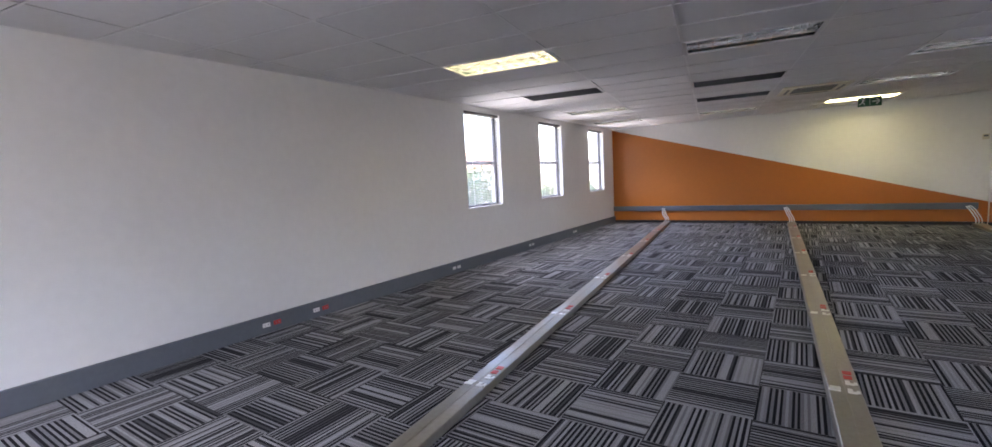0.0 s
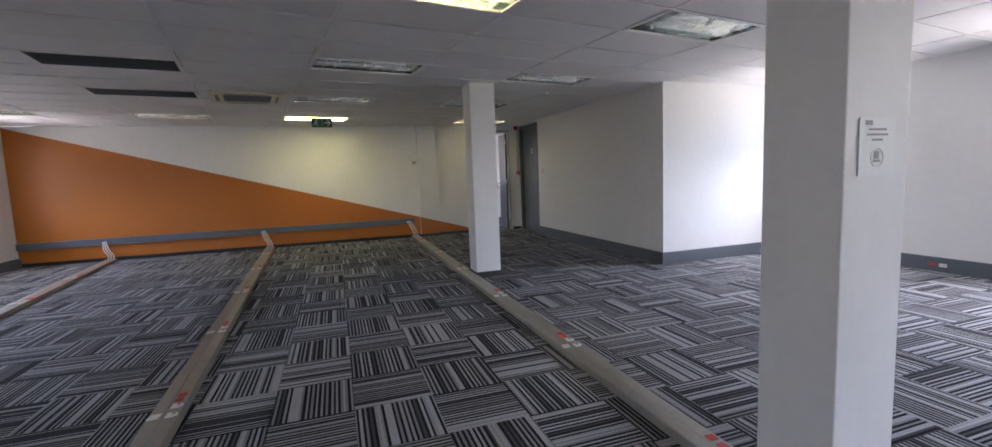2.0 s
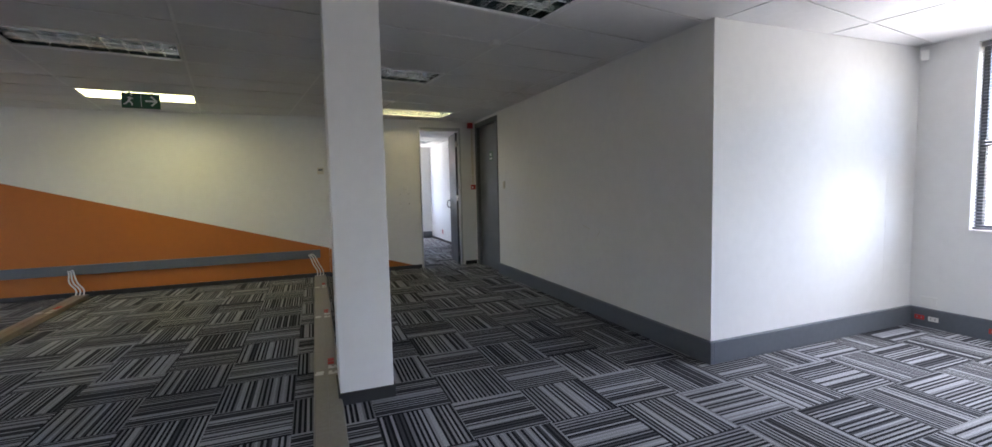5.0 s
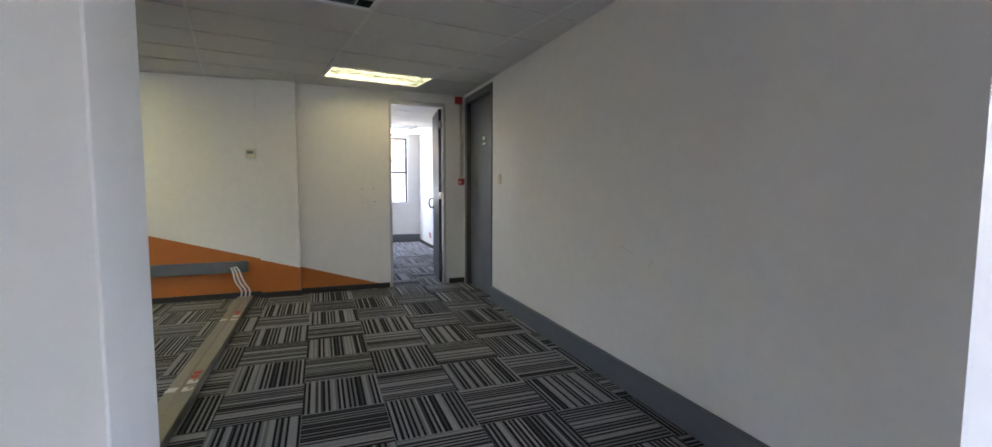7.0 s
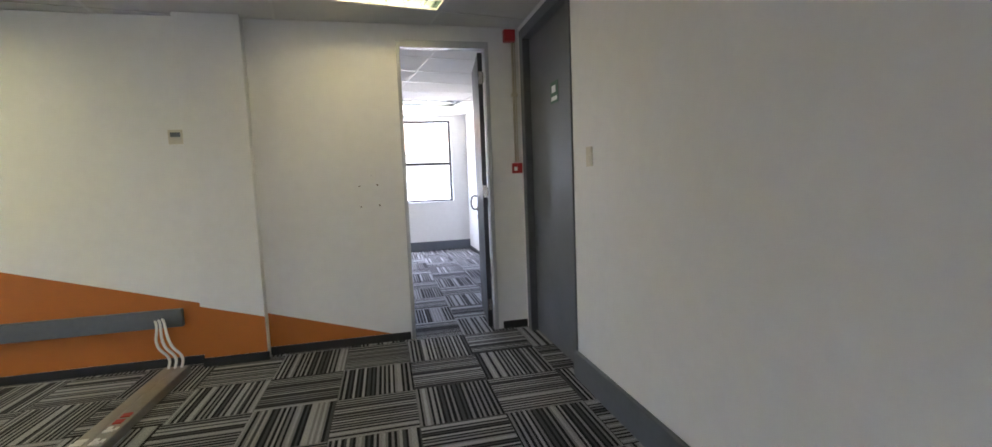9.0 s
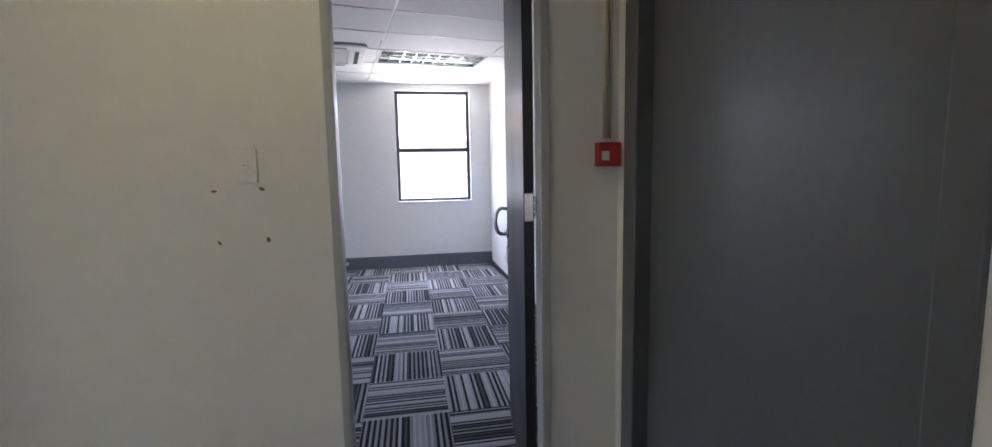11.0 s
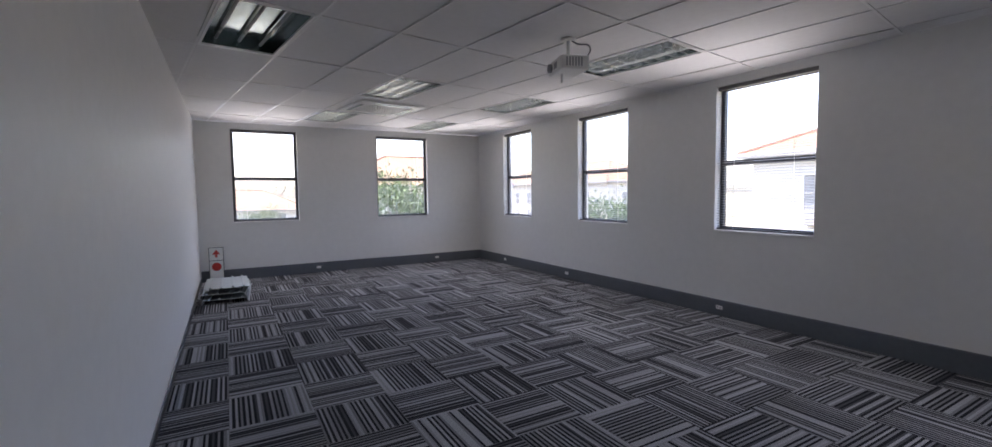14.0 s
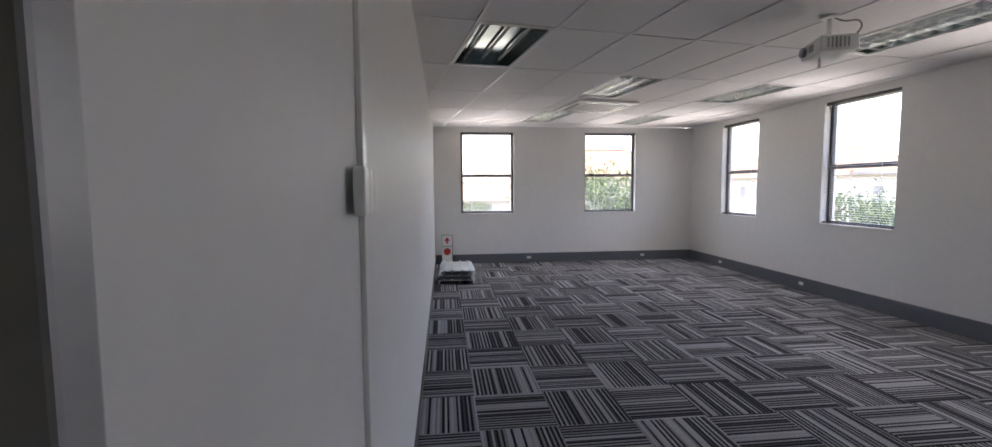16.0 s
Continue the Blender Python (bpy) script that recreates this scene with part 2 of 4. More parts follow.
def tile_courses(m):
    """Courses of roof tiles, 0.3 m wide, drawn into a roof material's colour."""
    nt = m.node_tree
    b = nt.nodes["Principled BSDF"]
    old = b.inputs["Base Color"].links[0].from_socket
    co = nt.nodes.new("ShaderNodeTexCoord")
    sp = nt.nodes.new("ShaderNodeSeparateXYZ")
    nt.links.new(co.outputs["Object"], sp.inputs[0])
    ad = nt.nodes.new("ShaderNodeMath")
    nt.links.new(sp.outputs["X"], ad.inputs[0])
    nt.links.new(sp.outputs["Y"], ad.inputs[1])
    cb = nt.nodes.new("ShaderNodeCombineXYZ")
    nt.links.new(ad.outputs[0], cb.inputs["X"])
    nt.links.new(sp.outputs["Z"], cb.inputs["Y"])
    br = nt.nodes.new("ShaderNodeTexBrick")
    br.inputs["Scale"].default_value, br.inputs["Mortar Size"].default_value = 1.0, 0.022
    br.inputs["Brick Width"].default_value, br.inputs["Row Height"].default_value = 0.32, 0.15
    br.inputs["Mortar"].default_value = (0.13, 0.07, 0.04, 1)
    nt.links.new(cb.outputs[0], br.inputs["Vector"])
    nt.links.new(old, br.inputs["Color1"])
    hs = nt.nodes.new("ShaderNodeHueSaturation")
    hs.inputs["Value"].default_value = 0.75
    nt.links.new(old, hs.inputs["Color"])
    nt.links.new(hs.outputs[0], br.inputs["Color2"])
    nt.links.new(br.outputs["Color"], b.inputs["Base Color"])
    bp = nt.nodes.new("ShaderNodeBump")
    bp.inputs["Strength"].default_value, bp.inputs["Distance"].default_value = 0.6, 0.03
    nt.links.new(br.outputs["Fac"], bp.inputs["Height"])
    bp.invert = True
    nt.links.new(bp.outputs[0], b.inputs["Normal"])


tile_courses(ROOF)
CARPET = carpet_material()
GLASS = glass_material()

# ---- mesh helpers ----
def box(bm, x0, y0, z0, x1, y1, z1, m=None, bevel=0.0):
    r = bmesh.ops.create_cube(bm, size=1.0)
    mat = Matrix.Translation(((x0 + x1) / 2, (y0 + y1) / 2, (z0 + z1) / 2)) @ Matrix.Diagonal((abs(x1 - x0), abs(y1 - y0), abs(z1 - z0), 1))
    if m is not None:
        mat = m @ mat
    bmesh.ops.transform(bm, matrix=mat, verts=r["verts"])
    if bevel:
        es = {e for v in r["verts"] for e in v.link_edges}
        bmesh.ops.bevel(bm, geom=list(es), offset=bevel, segments=2, affect="EDGES", profile=0.7)


def cyl(bm, p0, p1, r, seg=12, r2=None):
    a, b = Vector(p0), Vector(p1)
    d = b - a
    m = Matrix.Translation((a + b) / 2) @ d.to_track_quat("Z", "Y").to_matrix().to_4x4()
    bmesh.ops.create_cone(bm, cap_ends=True, segments=seg, radius1=r, radius2=r if r2 is None else r2, depth=d.length, matrix=m)


def finish(name, bm, mat, parent=None, smooth=False, bevel=0.0):
    me = bpy.data.meshes.new(name)
    bm.to_mesh(me)
    bm.free()
    me.materials.append(mat)
    if smooth:
        for p in me.polygons:
            p.use_smooth = True
    ob = new(name, me)
    if parent:
        ob.parent = parent
    if bevel:
        md = ob.modifiers.new("bevel", "BEVEL")
        md.width, md.segments, md.limit_method = bevel, 2, "ANGLE"
    return ob


def boxes(name, mat, items, parent=None, bevel=0.0):
    bm = bmesh.new()
    for it in items:
        box(bm, *it)
    return finish(name, bm, mat, parent, bevel=bevel)


def tube(name, pts, r, mat, parent=None):
    cu = bpy.data.curves.new(name, "CURVE")
    cu.dimensions, cu.bevel_depth, cu.bevel_resolution, cu.resolution_u = "3D", r, 3, 6
    sp = cu.splines.new("BEZIER")
    sp.bezier_points.add(len(pts) - 1)
    for bp, p in zip(sp.bezier_points, pts):
        bp.co, bp.handle_left_type, bp.handle_right_type = p, "AUTO", "AUTO"
    me = bpy.data.meshes.new_from_object(bpy.data.objects.new("t", cu))
    me.materials.clear()
    me.materials.append(mat)
    for p in me.polygons:
        p.use_smooth = True
    ob = new(name, me)
    if parent:
        ob.parent = parent
    return ob


def empty(name, m=None):
    ob = new(name)
    ob.empty_display_size = 0.1
    if m is not None:
        ob.matrix_basis = m
    return ob


def prism(bm, pts, axis, c0, c1):
    """A polygon of 2D points drawn out along axis 'y' (points are x, z) from c0 to c1."""
    a = [bm.verts.new((p[0], c0, p[1])) for p in pts]
    b = [bm.verts.new((p[0], c1, p[1])) for p in pts]
    n = len(pts)
    bm.faces.new(a)
    bm.faces.new(b[::-1])
    for i in range(n):
        bm.faces.new((a[(i + 1) % n], a[i], b[i], b[(i + 1) % n]))
    bmesh.ops.recalc_face_normals(bm, faces=bm.faces[:])


# ---- plan ----
H = 2.72
XW, XE, YS = -3.2, 10.0, -4.5
XA, YB = 7.37, 6.52
YP0, YP1 = 12.25, 12.31
XW2, XE2, YN = -2.75, 7.80, 17.67


def wall(name, axis, c0, c1, a0, a1, holes=(), mat=None, top=H):
    """A straight wall; axis 'x': it runs along x between a0 and a1 and is c0 to c1 thick in y. holes: (from, to, sill, head)."""
    bm = bmesh.new()
    def seg(p0, p1, z0, z1):
        if p1 - p0 > 1e-4 and z1 - z0 > 1e-4:
            if axis == "x":
                box(bm, p0, c0, z0, p1, c1, z1)
            else:
                box(bm, c0, p0, z0, c1, p1, z1)
    last = a0
    for h0, h1, z0, z1 in sorted(holes):
        seg(last, h0, 0, top)
        seg(h0, h1, 0, z0)
        seg(h0, h1, z1, top)
        last = h1
    seg(last, a1, 0, top)
    return tagged(finish(name, bm, mat or WHITE), "smooth painted plaster wall", "wall", kind="structure")


D1 = (6.315, 7.085, 2.56)
D2 = (11.08, 12.12, 2.62)

wall("wall_west_1", "y", XW - 0.22, XW, YS, YP0, [(a, b, SILL, HEAD) for a, b in WEST])
wall("wall_south_1", "x", YS - 0.2, YS, XW - 0.22, XE + 0.22, [(a, b, SILL, HEAD) for a, b in SOUTH_UNSEEN])
wall("wall_east_1", "y", XE, XE + 0.22, YS, YB + 0.12, [(a, b, SILL - 0.03, HEAD + 0.02) for a, b in EAST])
wall("wall_north_1", "x", YB, YB + 0.12, XA, XE)
wall("wall_corridor", "y", XA, XA + 0.12, YB + 0.12, YP0, [(D2[0], D2[1], 0, D2[2])])
wall("wall_partition", "x", YP0, YP1, XW - 0.22, XE2 + 0.2, [(D1[0], D1[1], 0, D1[2])])
wall("wall_west_2", "y", XW2 - 0.22, XW2, YP1, YN, [(a, b, SILL, HEAD - 0.02) for a, b in WEST2])
wall("wall_north_2", "x", YN, YN + 0.22, XW2 - 0.22, XE2 + 0.2, [(a, b, SILL - 0.01, HEAD) for a, b in NORTH2])
wall("wall_east_2", "y", XE2, XE2 + 0.2, YP1, YN)
# the closet behind the grey door
boxes_c = tagged(boxes("wall_closet", WHITE, [(XA + 0.12, 11.0, 0, XA + 1.4, 11.1, H), (XA + 1.4, 11.0, 0, XA + 1.5, YP0, H)]), "plain white closet wall", "wall", kind="structure")

# orange paint: a wedge on the end wall, falling from the west corner to the door
def orange_z(x):
    return 2.69 + (x + 3.2) * (0.03 - 2.69) / (6.30 + 3.2)

bm = bmesh.new()
prism(bm, [(XW, 0.07), (4.67, 0.07), (4.67, orange_z(4.67)), (XW, orange_z(XW))], "y", YP0 - 0.003, YP0)
prism(bm, [(4.67, 0.07), (5.13, 0.07), (5.13, orange_z(5.13) + 0.0), (4.67, orange_z(4.67) + 0.0)], "y", YP0 - 0.103, YP0 - 0.1)
prism(bm, [(5.13, 0.07), (6.12, 0.07), (5.13, orange_z(5.13))], "y", YP0 - 0.003, YP0)
tagged(finish("trim_orange_paint", bm, ORANGE), "wedge of orange paint on the end wall", "painted wall", kind="structure")
tagged(boxes("wall_pilaster", WHITE, [(4.67, YP0 - 0.10, 0, 5.13, YP0, H)], bevel=0.004), "shallow white pilaster on the end wall", "pilaster", kind="structure")

# skirtings
def skirting(name, mat, items, label):
    tagged(boxes(name, mat, items, bevel=0.006), label, "skirting", kind="structure")

SK, SD = 0.185, 0.035
skirting("baseboard_west_1", GREY, [(XW, YS, 0, XW + SD, YP0, SK)], "grey cable trunking skirting along the wall")
skirting("baseboard_corridor", GREY, [(XA - SD, YB - SD, 0, XA, D2[0] - 0.03, SK), (XA, YB - SD, 0, XE, YB, SK)], "grey cable trunking skirting round the corner")
skirting("baseboard_east_1", GREY, [(XE - SD, YS, 0, XE, YB - SD, SK)], "grey cable trunking skirting along the wall")
skirting("baseboard_north_2", GREY, [(XW2, YN - SD, 0, XE2, YN, SK)], "blue-grey cable trunking skirting along the wall")
skirting("baseboard_west_2", GREY, [(XW2, YP1 + 0.015, 0, XW2 + SD, YN - SD, SK)], "blue-grey cable trunking skirting along the wall")
skirting("baseboard_partition", BLACK, [(XW + SD, YP0 - 0.014, 0, 4.67, YP0, 0.07), (4.656, YP0 - 0.114, 0, 5.144, YP0 - 0.1, 0.07), (5.13, YP0 - 0.014, 0, D1[0] - 0.03, YP0, 0.07), (D1[1] + 0.05, YP0 - 0.014, 0, XA, YP0, 0.07)], "thin black skirting along the end wall")
skirting("baseboard_partition_2", BLACK, [(XW2, YP1, 0, D1[0] - 0.05, YP1 + 0.014, 0.06), (XE2 - 0.014, YP1, 0, XE2, YN - SD, 0.06)], "thin black skirting")
tagged(boxes("trim_wall_trunking", GREY, [(XW + 0.001, YP0 - 0.055, 0.33, 4.52, YP0 - 0.004, 0.47)], bevel=0.008), "long grey cable trunking on the orange wall", "trunking", kind="structure")

# ---- ceilings: a lay-in grid turned against the walls ----
GRID = radians(8.6)
U, V = Vector((math.cos(GRID), math.sin(GRID), 0)), Vector((-math.sin(GRID), math.cos(GRID), 0))


def to_xy(u, v):
    p = U * u + V * v
    return p.x, p.y


CU, CV1, CV2 = 1.22, 0.595, 0.62
LIGHTS1 = [(-0.80, 3.36, "on"), (1.64, 3.955, "off"), (4.08, 3.36, "on"), (6.52, 3.36, "off"), (8.96, 3.36, "off"),
           (-0.80, 5.74, "grille"), (1.64, 6.335, "grille"), (4.08, 5.74, "off"), (6.52, 5.74, "off"),
           (-0.80, 8.12, "dim"), (1.64, 8.12, "grille"), (4.08, 8.12, "off"), (6.52, 8.12, "off"),
           (-0.80, 10.50, "dim"), (1.64, 10.50, "dim"), (4.08, 10.50, "lit"), (7.74, 10.50, "on")]
LIGHTS2 = [(4.331, 12.468, "bare"), (3.111, 14.328, "off"), (0.671, 14.328, "off"), (3.111, 16.188, "off"), (0.671, 16.188, "off"), (5.551, 15.568, "off"), (9.211, 14.948, "off")]
CASS1, CASS2, CASS3 = (2.86, 8.12), (1.891, 14.638), (7.991, 14.948)


def ceiling(name, cu0, cv0, cu, cv, lights, cass, bounds):
    skip = {(round((u - cu0) / cu), round((v - cv0) / cv)) for u, v, k in lights}
    bm, bars = bmesh.new(), bmesh.new()
    rot = Matrix.Rotation(GRID, 4, "Z")
    for i in range(-9, 12):
        for j in range(-16, 30):
            u, v = cu0 + i * cu, cv0 + j * cv
            x, y = to_xy(u, v)
            if not (bounds[0] - 1 < x < bounds[1] + 1 and bounds[2] - 1 < y < bounds[3] + 1) or (i, j) in skip:
                continue
            box(bm, u - cu / 2 + 0.013, v - cv / 2 + 0.0125, H + random.uniform(0.001, 0.005), u + cu / 2 - 0.013, v + cv / 2 - 0.0125, H + 0.014, rot)
    for i in range(-9, 13):
        u = cu0 + (i - 0.5) * cu
        box(bars, u - 0.008, cv0 - 20 * cv, H - 0.002, u + 0.008, cv0 + 30 * cv, H + 0.001, rot)
    for j in range(-20, 31):
        v = cv0 + (j - 0.5) * cv
        box(bars, cu0 - 12 * cu, v - 0.008, H - 0.003, cu0 + 12 * cu, v + 0.008, H, rot)
    for b in (bm, bars):
        for co, no in (((bounds[0], 0, 0), (-1, 0, 0)), ((bounds[1], 0, 0), (1, 0, 0)), ((0, bounds[2], 0), (0, -1, 0)), ((0, bounds[3], 0), (0, 1, 0))):
            bmesh.ops.bisect_plane(b, geom=b.verts[:] + b.edges[:] + b.faces[:], plane_co=co, plane_no=no, clear_outer=True)
    tagged(finish(name, bm, CEIL), "white lay-in ceiling tiles in a thin metal grid", "ceiling", kind="structure")
    tagged(finish(name.replace("ceiling", "trim_ceiling_grid"), bars, TBAR), "thin white ceiling grid bars", "ceiling grid", kind="structure")
    tagged(boxes(name.replace("ceiling", "ceiling_slab"), WHITE, [(bounds[0] - 0.2, bounds[2] - 0.1, H + 0.35, bounds[1] + 0.2, bounds[3] + 0.1, H + 0.5)]), "concrete slab over the ceiling", "ceiling", kind="structure")


ceiling("ceiling_1", -0.80, 3.36, CU, CV1, LIGHTS1, [CASS1], (XW, XE, YS, YP0))
ceiling("ceiling_2", 0.671, 12.468, CU, CV2, LIGHTS2, [CASS2, CASS3], (XW2, XE2, YP1, YN))
tagged(boxes("wall_upstand", WHITE, [(XW - 0.22, YS - 0.2, H + 0.02, XW, YN + 0.2, H + 0.5), (XE, YS - 0.2, H + 0.02, XE + 0.22, YP0, H + 0.5), (XW, YN, H + 0.02, XE2 + 0.2, YN + 0.22, H + 0.5), (XE2, YP0, H + 0.02, XE2 + 0.2, YN, H + 0.5), (XW, YS - 0.2, H + 0.02, XE, YS, H + 0.5)]), "outer wall above the ceiling", "wall", kind="structure")


def troffer(kind, cv):
    """A 1.2 m recessed ceiling light about its centre, with its face at z = 0."""
    hx, hy = CU / 2 - 0.014, cv / 2 - 0.014
    e = empty("ceiling_light" if kind != "grille" else "ceiling_grille")
    f = 0.018
    boxes("frame", TBAR, [(-hx, -hy, -0.004, hx, -hy + f, 0.012), (-hx, hy - f, -0.004, hx, hy, 0.012), (-hx, -hy + f, -0.004, -hx + f, hy - f, 0.012), (hx - f, -hy + f, -0.004, hx, hy - f, 0.012)], e)
    d = 0.085
    # a grille's housing is coloured near black in place of the shade inside
    boxes("housing", GRILLE_SHADE if kind == "grille" else HOUSING, [(-hx, -hy, d, hx, hy, d + 0.01), (-hx, -hy, 0.012, hx, -hy + 0.006, d), (-hx, hy - 0.006, 0.012, hx, hy, d), (-hx, -hy, 0.012, -hx + 0.006, hy, d), (hx - 0.006, -hy, 0.012, hx, hy, d)], e)
    if kind == "grille":
        bm = bmesh.new()
        for k in range(16):
            y = -hy + f + (k + 0.5) * (2 * hy - 2 * f) / 16
            box(bm, -hx + f, -0.011, -0.001, hx - f, 0.011, 0.001, Matrix.Translation((0, y, 0.008)) @ Matrix.Rotation(radians(40), 4, "X"))
        finish("slats", bm, VENT, e)
        return tagged(e, "dark return air grille set in the ceiling", "air grille")
    mat = {"on": TUBE_ON, "lit": TUBE_ON, "dim": TUBE_DIM}.get(kind, TUBE_OFF)
    for y in (-0.17, 0, 0.17) if kind == "bare" else (-0.14, 0.14):
        bm = bmesh.new()
        cyl(bm, (-hx + 0.05, y, 0.06), (hx - 0.05, y, 0.06), 0.013)
        finish("tube", bm, mat, e, True)
    if kind == "on":
        boxes("reflector", GLOW, [(-hx + 0.02, -hy + 0.02, 0.076, hx - 0.02, hy - 0.02, 0.08)], e)
    if kind == "lit":
        boxes("diffuser", DIFFUSER, [(-hx + f, -hy + f, 0.004, hx - f, hy - f, 0.007)], e)
    elif kind != "bare":
        bm = bmesh.new()
        n = 9
        def blade(along, c, half, a0, a1):
            """A parabolic blade: a thin lower edge opening out to a wide top."""
            prof = ((-0.003, 0.003), (0.003, 0.003), (0.004, 0.022), (0.009, 0.046), (-0.009, 0.046), (-0.004, 0.022))
            ends = [[bm.verts.new((c + p * half, q, z) if along == "y" else (q, c + p * half, z)) for p, z in prof] for q in (a0, a1)]
            for q in range(6):
                bm.faces.new((ends[0][q], ends[0][(q + 1) % 6], ends[1][(q + 1) % 6], ends[1][q]))
        for k in range(1, n):
            blade("y", -hx + k * 2 * hx / n, 1.0, -hy + f, hy - f)
        for y in (-0.093, 0.093):
            blade("x", y, 1.3, -hx + f, hx - f)
        bmesh.ops.recalc_face_normals(bm, faces=bm.faces[:])
        finish("louvre", bm, LOUVRE, e)
    label = {"on": "recessed ceiling light with mirror louvre, lit warm yellow", "dim": "recessed ceiling light with louvre, glowing faintly yellow", "lit": "recessed ceiling light with lit yellow diffuser", "bare": "recessed ceiling light with three bare tubes"}.get(kind, "recessed ceiling light with mirror louvre, switched off")
    return tagged(e, label, "ceiling light", "recessed ceiling lights")


for lights, cv in ((LIGHTS1, CV1), (LIGHTS2, CV2)):
    first = {}
    for u, v, k in lights:
        x, y = to_xy(u, v)
        m = pose(x, y, H, 0, 0, math.degrees(GRID))
        if k in first:
            copy_thing(first[k], m)
        else:
            first[k] = troffer(k, cv)
            first[k].matrix_basis = m


def cassette(u, v, mat, size=0.95):
    x, y = to_xy(u, v)
    e = empty("air_conditioner", pose(x, y, H, 0, 0, math.degrees(GRID)))
    s = size / 2
    bm = bmesh.new()
    for a, b, c, d in ((-s, -s, s, -s + 0.17), (-s, s - 0.17, s, s), (-s, -s + 0.17, -s + 0.17, s - 0.17), (s - 0.17, -s + 0.17, s, s - 0.17)):
        box(bm, a, b, -0.03, c, d, -0.003)
    finish("panel", bm, mat, e, bevel=0.008)
    bm = bmesh.new()
    for k in range(15):
        y0 = -s + 0.18 + k * (2 * s - 0.36) / 15
        box(bm, -s + 0.17, y0, -0.025, s - 0.17, y0 + 0.018, -0.016)
    for k in range(7):
        x0 = -s + 0.2 + k * (2 * s - 0.4) / 6
        box(bm, x0 - 0.003, -s + 0.17, -0.027, x0 + 0.003, s - 0.17, -0.018)
    finish("grille", bm, VENT if mat == CREAM else mat, e)
    # solid dark sheet behind the slats, painted in for the unlit inside
    boxes("shade_sheet", GRILLE_SHADE, [(-s + 0.17, -s + 0.17, -0.012, s - 0.17, s - 0.17, -0.004)], e)
    sl = []
    for q in (-s + 0.09, s - 0.09):
        sl += [(-s + 0.2, q - 0.022, -0.034, s - 0.2, q + 0.022, -0.031), (q - 0.022, -s + 0.2, -0.034, q + 0.022, s - 0.2, -0.031)]
    boxes("outlet", VENT if mat == CREAM else HOUSING, sl, e)
    return tagged(e, "square ceiling cassette air conditioner with a central grille", "air conditioner", "ceiling cassettes")


cassette(*CASS1, CREAM)
cassette(*CASS2, PLASTIC)
cassette(*CASS3, PLASTIC)

# ---- windows ----
def window(name, m, w, h, blind):
    """A two-light window in an opening; local x along the wall, y outwards, z up; origin at the inner lower corner."""
    e = empty(name, m)
    t, y0, y1 = 0.045, 0.10, 0.15
    zt = 0.47 * h
    boxes("frame", FRAME, [(0, y0, 0, w, y1, t), (0, y0, h - t, w, y1, h), (0, y0, t, t, y1, h - t), (w - t, y0, t, w, y1, h - t), (t, y0 - 0.004, zt - 0.03, w - t, y1, zt + 0.03)], e, bevel=0.004)
    g = boxes("glass", GLASS, [(t, 0.122, t, w - t, 0.126, zt - 0.03), (t, 0.122, zt + 0.03, w - t, 0.126, h - t)], e)
    g.visible_shadow = False
    boxes("sill", WHITE, [(-0.0, -0.012, -0.02, w, 0.098, 0.004)], e, bevel=0.003)
    if blind:
        boxes("headrail", SLAT_DARK, [(0.01, 0.02, h - 0.045, w - 0.01, 0.06, h - 0.003)], e, bevel=0.003)
        bm = bmesh.new()
        n_slats = int((h - 0.1) / 0.029)
        for k in range(n_slats):
            z = 0.05 + k * 0.029
            box(bm, 0.012, -0.0125, -0.0011, w - 0.012, 0.0125, 0.0011, Matrix.Translation((0, 0.04, z)) @ Matrix.Rotation(radians(blind), 4, "X"))
        tagged(finish("slats", bm, SLAT, e), kind="stuff")
        boxes("bottom_rail", SLAT, [(0.012, 0.028, 0.012, w - 0.012, 0.052, 0.03)], e)
        boxes("cord", CORD, [(w * 0.2, 0.026, 0.02, w * 0.2 + 0.002, 0.028, h - 0.04), (w * 0.8, 0.026, 0.02, w * 0.8 + 0.002, 0.028, h - 0.04)], e)
    tagged(e, "dark-framed two-light window" + (" with open venetian blind" if blind else " without a blind"), "window", "windows", kind="structure")
    return e


n = 0
for a, b in WEST:
    n += 1
    window("window_%d" % n, pose(XW, a, SILL, 0, 0, 90), b - a, HEAD - SILL, 34)
for a, b in EAST:
    n += 1
    window("window_%d" % n, pose(XE, b, SILL - 0.03, 0, 0, -90), b - a, HEAD - SILL + 0.05, 14 if n == 4 else 0)
# unseen windows that fill the added south openings
for a, b in SOUTH_UNSEEN:
    n += 1
    window("window_%d" % n, pose(b, YS, SILL, 0, 0, 180), b - a, HEAD - SILL, False)
for k, (a, b) in enumerate(NORTH2):
    n += 1
    window("window_%d" % n, pose(a, YN, SILL - 0.01, 0, 0, 0), b - a, HEAD - SILL + 0.01, 13 if k < 3 else 0)
for a, b in WEST2:
    n += 1
    window("window_%d" % n, pose(XW2, a, SILL, 0, 0, 90), b - a, HEAD - SILL - 0.02, 5)

# ---- doors ----
tagged(boxes("door_frame_1", JAMB, [(D1[0] - 0.02, YP0 - 0.004, 0, D1[0] + 0.012, YP1 + 0.012, D1[2] + 0.03), (D1[1] - 0.03, YP0 - 0.012, 0, D1[1] + 0.006, YP1 + 0.012, D1[2] + 0.03), (D1[0] + 0.012, YP0 - 0.012, D1[2] - 0.03, D1[1] - 0.03, YP1 + 0.012, D1[2] + 0.03)], bevel=0.004), "grey pressed-metal door frame", "door frame", kind="structure")


